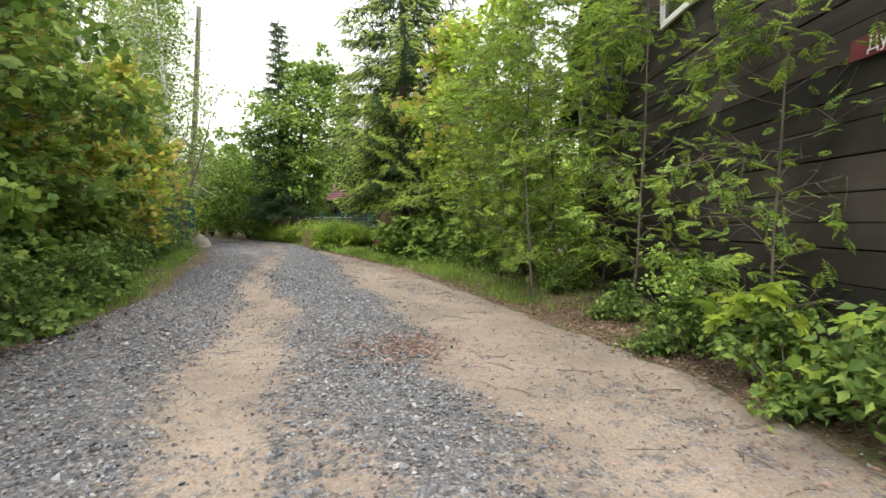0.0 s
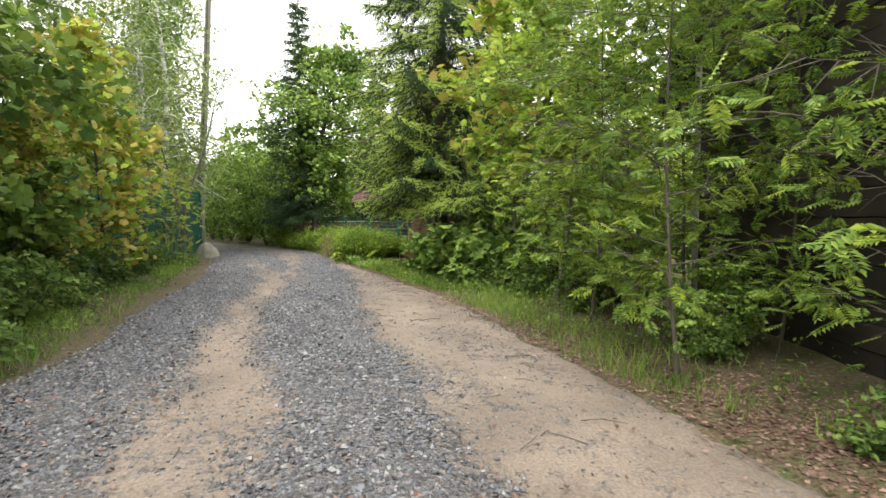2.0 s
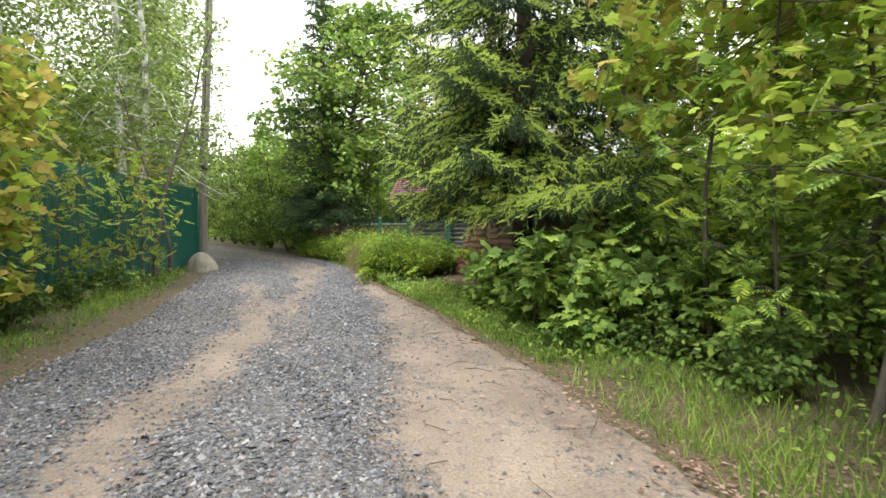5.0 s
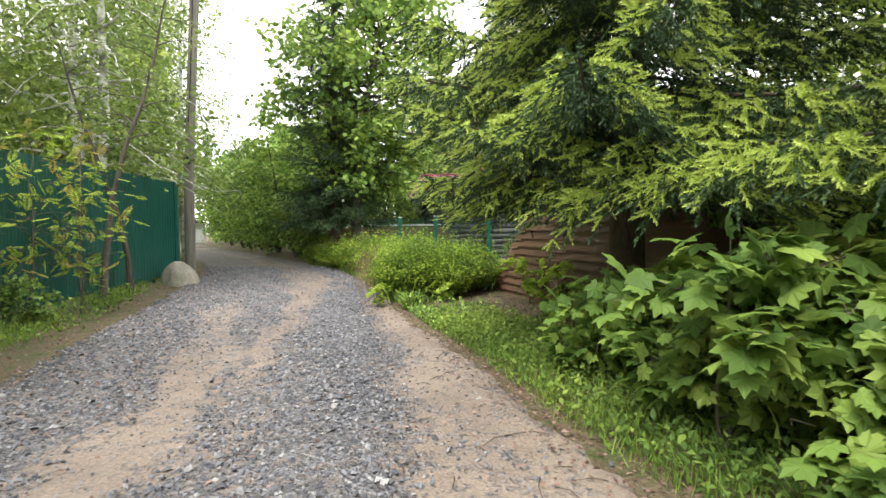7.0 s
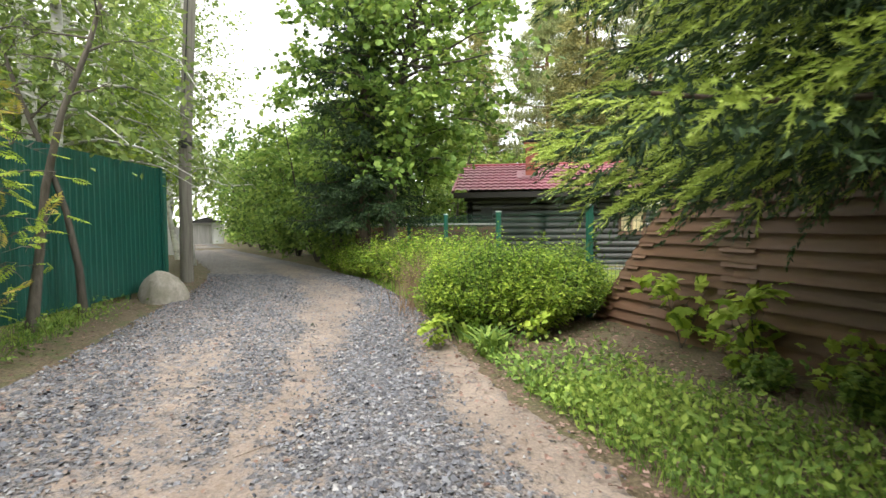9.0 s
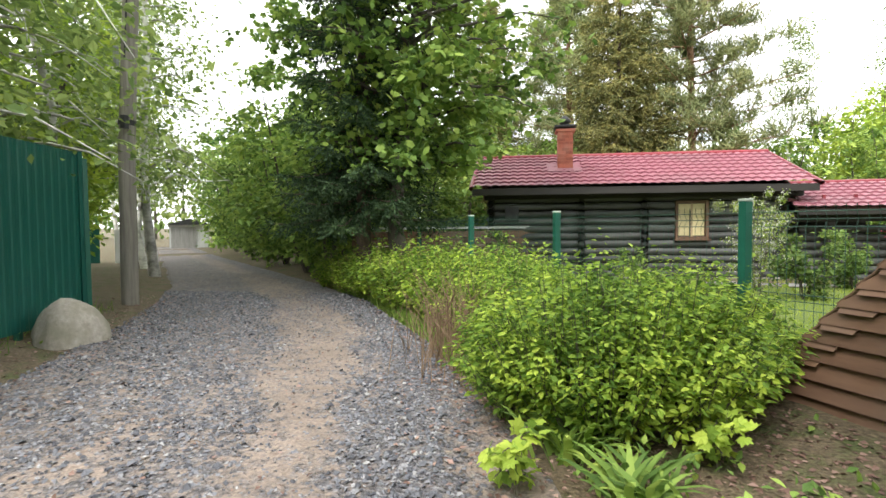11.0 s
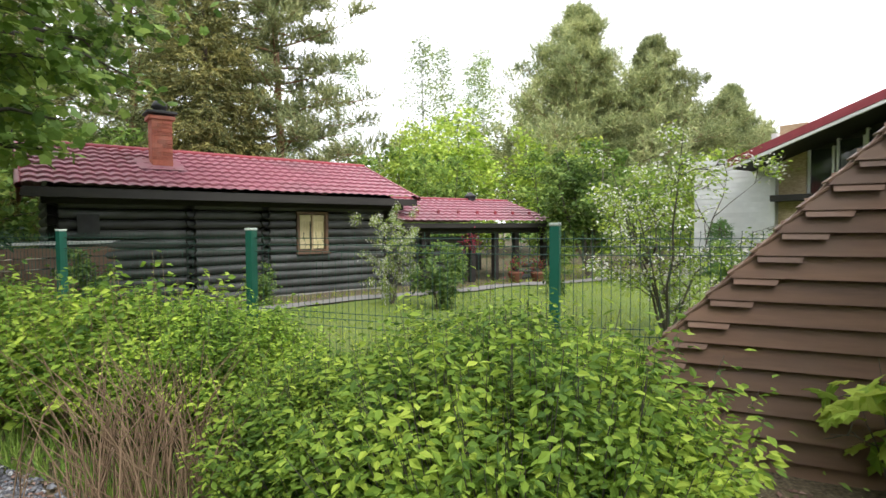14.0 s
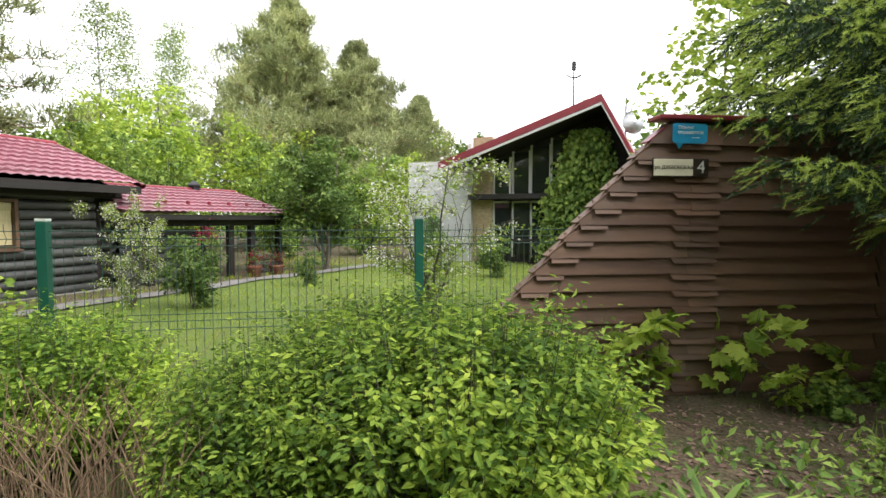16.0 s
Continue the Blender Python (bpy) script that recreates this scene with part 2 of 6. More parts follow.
M = dict(
    road=road_material(),
    ground=ground_material(),
    bark=surface("grey_bark", (0.055, 0.048, 0.037), (0.15, 0.13, 0.105), 24, 0.9, 0.7, 0.01, stretch=(1, 1, 0.2)),
    bark_dark=surface("spruce_bark", (0.05, 0.038, 0.028), (0.14, 0.1, 0.075), 24, 0.95, 0.8, 0.012, stretch=(1, 1, 0.35)),
    bark_pine=surface("pine_bark", (0.16, 0.08, 0.045), (0.32, 0.19, 0.11), 14, 0.9, 0.8, 0.012, stretch=(1, 1, 0.35)),
    birch=surface("birch_bark", (0.5, 0.49, 0.46), (0.75, 0.74, 0.7), 7, 0.7, 0.3, 0.005, stretch=(0.5, 0.5, 3.2), c3=(0.09, 0.08, 0.075), big=3.0),
    leaf_maple=foliage("maple_leaves", (0.052, 0.1, 0.018), (0.118, 0.198, 0.032), (0.235, 0.315, 0.052)),
    leaf_maple_dark=foliage("dark_maple_leaves", (0.035, 0.08, 0.018), (0.07, 0.145, 0.03), (0.13, 0.22, 0.045)),
    leaf_yellow=foliage("young_yellow_leaves", (0.17, 0.19, 0.03), (0.27, 0.25, 0.045), (0.36, 0.28, 0.075)),
    leaf_rowan=foliage("rowan_leaves", (0.07, 0.13, 0.025), (0.155, 0.25, 0.042), (0.29, 0.38, 0.065)),
    leaf_birch=foliage("birch_leaves", (0.07, 0.115, 0.025), (0.14, 0.2, 0.045), (0.24, 0.3, 0.07)),
    leaf_hedge=foliage("hedge_leaves", (0.045, 0.095, 0.013), (0.135, 0.222, 0.023), (0.31, 0.4, 0.045), rough=0.62, through_light=0.44, patch=1.6),
    leaf_wild=foliage("undergrowth_leaves", (0.042, 0.08, 0.016), (0.095, 0.16, 0.03), (0.185, 0.25, 0.045)),
    leaf_light=foliage("light_green_leaves", (0.1, 0.17, 0.02), (0.215, 0.305, 0.035), (0.35, 0.42, 0.06), through_light=0.44),
    blossom=foliage("white_blossom", (0.46, 0.46, 0.34), (0.52, 0.52, 0.4), (0.55, 0.54, 0.42)),
    needle=foliage("spruce_needles", (0.014, 0.03, 0.012), (0.034, 0.065, 0.022), (0.068, 0.11, 0.032), through_light=0.12),
    shoot=foliage("fresh_spruce_shoots", (0.23, 0.32, 0.05), (0.34, 0.45, 0.075), (0.45, 0.55, 0.11), through_light=0.25),
    needle_pine=foliage("pine_needles", (0.095, 0.125, 0.045), (0.18, 0.212, 0.07), (0.285, 0.305, 0.105), through_light=0.32),
    needle_rust=foliage("rusty_spruce_needles", (0.06, 0.075, 0.025), (0.14, 0.15, 0.04), (0.25, 0.23, 0.06), through_light=0.15),
    grass=foliage("grass_blades", (0.05, 0.1, 0.014), (0.11, 0.19, 0.026), (0.22, 0.3, 0.05), patch=0.9),
    litter=foliage("dead_leaves", (0.06, 0.036, 0.022), (0.14, 0.09, 0.055), (0.26, 0.185, 0.12), through_light=0.05),
    lawn=surface("lawn_turf", (0.07, 0.115, 0.014), (0.16, 0.22, 0.03), 30, 0.95, 0.8, 0.03, c3=(0.14, 0.18, 0.03), big=0.8),
    lawn_grass=foliage("lawn_blades", (0.14, 0.2, 0.02), (0.22, 0.285, 0.03), (0.31, 0.36, 0.055), rough=0.8),
    drystem=surface("dry_stems", (0.17, 0.11, 0.062), (0.32, 0.22, 0.135), 30, 0.9, 0.2),
    green_metal=surface("dark_green_profiled_steel", (0.005, 0.072, 0.055), (0.008, 0.09, 0.068), 3, 0.42, 0.04, c3=(0.006, 0.08, 0.06), spread=0.05),
    green_post=surface("green_powder_coat", (0.006, 0.075, 0.05), (0.01, 0.095, 0.065), 6, 0.4, 0.05, spread=0.08),
    wire=surface("green_wire", (0.012, 0.05, 0.035), (0.02, 0.075, 0.05), 6, 0.5, 0),
    cap=surface("pale_plastic", (0.35, 0.4, 0.36), (0.5, 0.55, 0.5), 8, 0.6, 0),
    granite=surface("weathered_granite", (0.24, 0.215, 0.18), (0.42, 0.385, 0.33), 16, 0.9, 0.6, 0.02, c3=(0.2, 0.19, 0.14), big=3),
    pole=surface("weathered_pole_wood", (0.13, 0.12, 0.1), (0.27, 0.25, 0.215), 20, 0.9, 0.6, 0.006, stretch=(1, 1, 0.05)),
    shingle=surface("brown_stained_boards", (0.11, 0.058, 0.034), (0.185, 0.102, 0.062), 9, 0.6, 0.25, 0.003, stretch=(0.15, 1, 1.5), c3=(0.14, 0.088, 0.06), big=1.5, spread=0.25),
    backing=surface("dark_backing_boards", (0.03, 0.018, 0.012), (0.06, 0.038, 0.026), 9, 0.8, 0.2),
    log=surface("blackened_logs", (0.022, 0.022, 0.021), (0.085, 0.087, 0.083), 10, 0.5, 0.4, 0.006, stretch=(0.12, 1, 1), c3=(0.08, 0.084, 0.08), big=1.6),
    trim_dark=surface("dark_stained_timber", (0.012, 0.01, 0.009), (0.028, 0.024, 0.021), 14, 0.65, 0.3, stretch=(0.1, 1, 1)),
    roof=surface("red_metal_tiles", (0.245, 0.09, 0.115), (0.325, 0.13, 0.16), 5, 0.45, 0.08, c3=(0.23, 0.12, 0.135), big=0.55, spread=0.06),
    roof_edge=surface("dark_red_trim", (0.19, 0.02, 0.03), (0.25, 0.03, 0.04), 5, 0.4, 0.05),
    brick=surface("red_painted_brick", (0.3, 0.085, 0.055), (0.42, 0.14, 0.09), 18, 0.85, 0.4, c3=(0.36, 0.15, 0.11), big=4),
    black=surface("soot_black_metal_and_room_dark", (0.015, 0.015, 0.016), (0.035, 0.035, 0.037), 10, 0.6, 0.2),
    white=surface("white_siding", (0.52, 0.53, 0.525), (0.64, 0.65, 0.64), 3, 0.6, 0.05, c3=(0.56, 0.56, 0.53), spread=0.05),
    cream=surface("cream_blind", (0.52, 0.45, 0.24), (0.66, 0.58, 0.36), 6, 0.8, 0.1),
    frame=surface("pale_wood_frame", (0.42, 0.3, 0.17), (0.55, 0.42, 0.27), 14, 0.6, 0.2, stretch=(1, 1, 0.2)),
    frame_brown=surface("brown_wood_frame", (0.1, 0.055, 0.03), (0.18, 0.1, 0.06), 14, 0.6, 0.2, stretch=(1, 1, 0.2)),
    ochre=surface("ochre_stone_cladding", (0.24, 0.18, 0.10), (0.45, 0.36, 0.23), 9, 0.9, 0.6, 0.02, stretch=(1, 1, 3)),
    barn=surface("old_grey_brown_planks", (0.012, 0.0085, 0.007), (0.036, 0.027, 0.022), 7, 0.88, 0.6, 0.008, stretch=(1, 0.08, 1.6), c3=(0.05, 0.041, 0.034), big=1.1, spread=0.6),
    greyboard=surface("weathered_grey_board", (0.26, 0.255, 0.24), (0.42, 0.41, 0.39), 14, 0.85, 0.3, stretch=(1, 1, 0.1)),
    redsign=surface("red_painted_board", (0.12, 0.018, 0.024), (0.19, 0.032, 0.038), 12, 0.8, 0.2),
    paint=surface("white_paint", (0.68, 0.68, 0.66), (0.8, 0.8, 0.78), 20, 0.6, 0),
    sign_cream=surface("cream_enamel", (0.52, 0.49, 0.36), (0.6, 0.57, 0.43), 12, 0.4, 0),
    sign_brown=surface("dark_brown_enamel", (0.02, 0.012, 0.01), (0.035, 0.02, 0.016), 12, 0.4, 0),
    sign_blue=surface("blue_enamel", (0.01, 0.24, 0.44), (0.015, 0.29, 0.5), 12, 0.4, 0),
    terracotta=surface("terracotta", (0.17, 0.065, 0.04), (0.26, 0.11, 0.065), 14, 0.85, 0.2),
    red_flower=foliage("red_petals", (0.15, 0.015, 0.02), (0.22, 0.03, 0.035), (0.28, 0.08, 0.08)),
    concrete=surface("grey_concrete", (0.19, 0.18, 0.165), (0.3, 0.29, 0.265), 12, 0.9, 0.3),
    steel=surface("galvanised_steel", (0.3, 0.31, 0.32), (0.45, 0.46, 0.47), 10, 0.4, 0.05, metal=0.7),
)


def glass_material():
    m, n, l, p = nodes("window_glass")
    p.inputs["Base Color"].default_value = (0.02, 0.025, 0.025, 1)
    p.inputs["Roughness"].default_value = 0.04
    p.inputs["Specular IOR Level"].default_value = 0.8
    w = noise_node(n, l, 1.5, 2)
    bump_node(n, l, w.outputs["Fac"], 0.03, 0.02, p)
    return m


M["glass"] = glass_material()


# ---- mesh helpers ----
def mesh_arrays(name, V, F, mats, idx=None, smooth=False):
    """A mesh from vertex and same-sized face arrays."""
    V, F = np.asarray(V, dtype=np.float32), np.asarray(F, dtype=np.int32)
    me = bpy.data.meshes.new(name)
    k = F.shape[1]
    me.vertices.add(len(V))
    me.vertices.foreach_set("co", V.ravel())
    me.loops.add(F.size)
    me.loops.foreach_set("vertex_index", F.ravel())
    me.polygons.add(len(F))
    me.polygons.foreach_set("loop_start", np.arange(0, F.size, k, dtype=np.int32))
    for m in mats if isinstance(mats, (list, tuple)) else [mats]:
        me.materials.append(m)
    if idx is not None:
        me.polygons.foreach_set("material_index", np.asarray(idx, dtype=np.int32))
    me.polygons.foreach_set("use_smooth", np.full(len(F), smooth))
    me.update(calc_edges=True)
    me.validate()
    return me


def thing(name, label, category, at=(0, 0, 0), rz=0, group="", kind=""):
    e = new(name)
    e.empty_display_size = 0.1
    e.matrix_basis = pose(*at, 0, 0, rz)
    return tagged(e, label, category, group, kind)


def part(name, data, material, parent, label="", m=None):
    """One mesh object, from a bmesh or a ready mesh, under a thing or a part."""
    if isinstance(data, bmesh.types.BMesh):
        me = bpy.data.meshes.new(name)
        bmesh.ops.recalc_face_normals(data, faces=data.faces)
        data.to_mesh(me)
        data.free()
        me.materials.append(material)
    else:
        me = data
        if material is not None and not me.materials:
            me.materials.append(material)
    ob = new(name, me)
    ob.parent = parent
    if m is not None:
        ob.matrix_basis = m
    if label:
        ob["label"] = label
    return ob


def box_bm(x0, y0, z0, x1, y1, z1, bevel=0.0, bm=None):
    bm = bm or bmesh.new()
    r = bmesh.ops.create_cube(bm, size=1.0)
    vs = r["verts"]
    bmesh.ops.transform(bm, matrix=Matrix.Translation(((x0 + x1) / 2, (y0 + y1) / 2, (z0 + z1) / 2)) @ Matrix.Diagonal((x1 - x0, y1 - y0, z1 - z0, 1)), verts=vs)
    if bevel:
        es = list({e for v in vs for e in v.link_edges})
        bmesh.ops.bevel(bm, geom=es, offset=bevel, segments=2, affect="EDGES", profile=0.5)
    return bm


def prism_bm(outline, y0, y1, bm=None):
    """A plate: an outline in x and z, from y0 to y1."""
    bm = bm or bmesh.new()
    a = [bm.verts.new((x, y0, z)) for x, z in outline]
    b = [bm.verts.new((x, y1, z)) for x, z in outline]
    bm.faces.new(a)
    bm.faces.new(b[::-1])
    k = len(a)
    for i in range(k):
        bm.faces.new((a[i], b[i], b[(i + 1) % k], a[(i + 1) % k]))
    return bm


def tube_arrays(pts, radii, sides=6):
    pts = np.asarray(pts, dtype=float)
    d = np.gradient(pts, axis=0)
    d /= np.linalg.norm(d, axis=1)[:, None] + 1e-9
    ref = np.where(np.abs(d[:, 2:3]) > 0.9, [[1.0, 0, 0]], [[0, 0, 1.0]])
    a = np.cross(d, ref)
    a /= np.linalg.norm(a, axis=1)[:, None] + 1e-9
    b = np.cross(d, a)
    ang = np.linspace(0, 2 * np.pi, sides, endpoint=False)
    V = (pts[:, None] + np.asarray(radii)[:, None, None] * (np.cos(ang)[None, :, None] * a[:, None] + np.sin(ang)[None, :, None] * b[:, None])).reshape(-1, 3)
    i = np.arange(len(pts) - 1)[:, None] * sides
    j = np.arange(sides)[None]
    k = (j + 1) % sides
    F = np.stack([i + j, i + k, i + sides + k, i + sides + j], -1).reshape(-1, 4)
    return V, F


class Tubes:
    """Collects tubes into one mesh."""

    def __init__(self):
        self.V, self.F, self.n = [], [], 0

    def add(self, pts, radii, sides=6):
        V, F = tube_arrays(pts, radii, sides)
        self.V.append(V)
        self.F.append(F + self.n)
        self.n += len(V)

    def mesh(self, name, material, smooth=True):
        return mesh_arrays(name, np.concatenate(self.V), np.concatenate(self.F), material, smooth=smooth)


def fan(outline, centre):
    V = np.array([centre] + outline, dtype=float)
    k = len(outline)
    return V, np.array([[0, 1 + i, 1 + (i + 1) % k] for i in range(k)])


# ---- leaf shapes: stem at the origin, tip along y, one unit long ----
OVAL = (np.array([(0, 0, 0), (0.27, 0.4, 0.07), (0.17, 0.75, 0.02), (0, 1, -0.08), (-0.17, 0.75, 0.02), (-0.27, 0.4, 0.07)]), np.array([(0, 1, 2), (0, 2, 3), (0, 3, 4), (0, 4, 5)]))
SMALL = (np.array([(0, 0, 0), (0.33, 0.45, 0.08), (0, 1, -0.05), (-0.33, 0.45, 0.08)]), np.array([(0, 1, 2), (0, 2, 3)]))
MAPLE = fan([(0, 0.04, 0), (0.2, -0.06, 0.0), (0.46, 0.02, -0.07), (0.4, 0.22, 0.0), (0.66, 0.5, -0.1), (0.42, 0.56, 0.0), (0.34, 0.78, -0.03), (0.2, 0.74, 0.02), (0, 1.05, -0.12),
             (-0.2, 0.74, 0.02), (-0.34, 0.78, -0.03), (-0.42, 0.56, 0.0), (-0.66, 0.5, -0.1), (-0.4, 0.22, 0.0), (-0.46, 0.02, -0.07), (-0.2, -0.06, 0)], (0, 0.36, 0.05))


def pinnate():
    V, F = [], []
    for i in range(6):
        y = 0.18 + i * 0.13
        w = 0.34 * (1 - abs(i - 2.3) * 0.12)
        for s in (-1, 1):
            k = len(V)
            V += [(0, y, 0), (s * w * 0.45, y + 0.02, 0.03), (s * w, y + 0.14, -0.05), (s * w * 0.4, y + 0.15, 0.03)]
            F += [(k, k + 1, k + 2), (k, k + 2, k + 3)]
    k = len(V)
    V += [(0, 0.9, 0), (0.055, 1.02, 0.01), (0, 1.2, -0.03), (-0.055, 1.02, 0.01), (-0.012, 0, 0), (0.012, 0, 0)]
    F += [(k, k + 1, k + 2), (k, k + 2, k + 3), (k + 4, k + 5, k)]
    return np.array(V, dtype=float), np.array(F)


ROWAN = pinnate()


def brush(n, radius, width, lean=0.22):
    """A needle shoot along y: n needles round its axis."""
    V, F = [], []
    for i in range(n):
        a, y = i * 2.399, (i + 0.5) / n
        ca, sa = math.cos(a), math.sin(a)
        r = radius * (1.0 - 0.55 * max(0, y - 0.6) / 0.4)
        k = len(V)
        V += [(-sa * width, y - 0.02, ca * width), (sa * width, y + 0.02, -ca * width), (ca * r, y + lean, sa * r)]
        F.append((k, k + 1, k + 2))
    k = len(V)
    V += [(-width * 0.8, 0, 0), (width * 0.8, 0, 0), (0, 1, 0)]
    F.append((k, k + 1, k + 2))
    return np.array(V), np.array(F)


TWIG, NEEDLES, NEEDLES_FAR, TUFT = brush(10, 0.17, 0.05, 0.2), brush(20, 0.15, 0.034, 0.14), brush(8, 0.24, 0.075), brush(7, 0.45, 0.05, 0.4)
MAPLE_S = fan([(0, 0, 0), (0.5, 0.1, -0.08), (0.3, 0.32, 0.02), (0.56, 0.64, -0.1), (0, 1.05, -0.12), (-0.56, 0.64, -0.1), (-0.3, 0.32, 0.02), (-0.5, 0.1, -0.08)], (0, 0.36, 0.05))


def scatter(proto, P, D, N, S):
    """Copies of a leaf shape as one vertex and face array: places, tip directions, upper sides, sizes."""
    v, f = proto
    D = D / (np.linalg.norm(D, axis=1)[:, None] + 1e-9)
    X = np.cross(D, N)
    X /= np.linalg.norm(X, axis=1)[:, None] + 1e-9
    Z = np.cross(X, D)
    S = np.asarray(S)[:, None, None]
    V = P[:, None] + S * (v[None, :, 0:1] * X[:, None] + v[None, :, 1:2] * D[:, None] + v[None, :, 2:3] * Z[:, None])
    F = f[None] + (np.arange(len(P)) * len(v))[:, None, None]
    return V.reshape(-1, 3), F.reshape(-1, f.shape[1])


# ---- plan of the road ----
LEFT_Y = [-6, 0, 4.7, 5.5, 8.4, 9.1, 11.5, 13.9, 14.9, 17, 18.3, 21.2, 23.2, 26, 30.5, 37, 44]
LEFT_X = [-4.2, -4.0, -3.9, -3.85, -4.25, -4.55, -5.35, -6.05, -6.55, -7.4, -8.05, -9.35, -10.4, -12.4, -16.2, -22.0, -28.5]
RIGHT_Y = [-6, 3.1, 3.9, 5.3, 7.0, 8.8, 10.2, 12.8, 13.8, 15.4, 16.8, 18, 19.2, 21, 23.8, 26.1, 30, 36, 44]
RIGHT_X = [2.6, 2.2, 2.0, 1.55, 0.9, 0.15, -0.3, -1.33, -1.9, -2.6, -3.35, -3.95, -4.5, -5.35, -7.05, -8.9, -12.6, -18.2, -25.2]
BAND_Y = [2.4, 3.1, 4.5, 6.2, 8, 10.5, 12.5, 14, 15, 16, 17.2, 18.5, 20, 22.5, 25]
# each sandy track: its two edges across the lane, and how bare it is
BANDS = (
    ([0.40, 0.35, 0.30, 0.28, 0.22, 0.24, 0.27, 0.29, 0.29, 0.29, 0.20, 0.30, 0.36, 0.36, 0.3], [0.50, 0.50, 0.48, 0.43, 0.37, 0.38, 0.40, 0.47, 0.52, 0.46, 0.40, 0.42, 0.36, 0.36, 0.3], [1, 1, 1, 1, 1, 1, 0.95, 0.9, 0.85, 0.7, 0.6, 0.55, 0, 0, 0]),
    ([0.52, 0.52, 0.5, 0.5, 0.5, 0.5, 0.47, 0.47, 0.47, 0.49, 0.5, 0.54, 0.56, 0.5, 0.5], [0.61, 0.56, 0.5, 0.5, 0.5, 0.5, 0.5, 0.53, 0.57, 0.60, 0.65, 0.72, 0.78, 0.88, 0.8], [0.9, 0.7, 0, 0, 0, 0, 0.6, 0.8, 0.95, 1, 0.95, 0.85, 0.82, 0.8, 0.6]),
    ([0.70, 0.69, 0.67, 0.66, 0.66, 0.66, 0.70, 0.77, 0.80, 0.85, 0.87, 0.90, 0.96, 1.1, 1.1], [1.25] * 15, [1] * 11 + [0.9, 0.8, 0, 0]),
    ([0.1] * 10 + [0.7, 0.76, 0.79, 0.84, 0.9], [0.1] * 10 + [0.7, 0.80, 0.84, 0.86, 0.9], [0] * 11 + [0.7, 0.8, 0.5, 0]),
)


def left_x(y):
    return np.interp(y, LEFT_Y, LEFT_X)


def right_x(y):
    return np.interp(y, RIGHT_Y, RIGHT_X)


def level(y):
    y = np.asarray(y, dtype=float)
    return 0.024 * np.clip(y, -6, 10) + 0.004 * np.clip(y - 10, 0, 20)


def wobble(x, y, s=1.0, seed=0.0):
    return (np.sin(x * 1.7 * s + seed) * np.cos(y * 1.3 * s - seed) + 0.5 * np.sin(x * 4.1 * s + y * 3.3 * s + seed * 2) + 0.3 * np.sin(y * 7.7 * s - x * 6.1 * s)) / 1.8


def ground_z(x, y):
    x, y = np.asarray(x, dtype=float), np.asarray(y, dtype=float)
    off = np.maximum(left_x(y) - x, x - right_x(y))
    return level(y) + np.where(off > 0, 0.05 * np.clip(off / 0.8, 0, 1) + 0.03 * wobble(x, y), 0.0) * np.clip(off / 0.4, 0, 1)


def sand_at(u, y):
    """How sandy the lane is, 0 to 1: bare wheel tracks, and a thin dusting past the barn."""
    s = np.interp(y, [11, 14, 20, 26], [0.0, 0.3, 0.4, 0.3]) * np.clip((0.72 - u) / 0.2, 0, 1) * np.ones_like(u)
    for lo, hi, bare in BANDS:
        a, b = np.interp(y, BAND_Y, lo), np.interp(y, BAND_Y, hi)
        soft = np.interp(y, [4, 12, 16], [0.08, 0.08, 0.11])
        s = np.maximum(s, np.clip((u - a) / soft + 0.5, 0, 1) * np.clip((b - u) / soft + 0.5, 0, 1) * np.clip((b - a) / 0.03, 0, 1) * np.interp(y, BAND_Y, bare) * (0.88 + 0.2 * np.sin(y * 1.9 + u * 9) * np.sin(y * 0.7 + u * 17)))
    return s


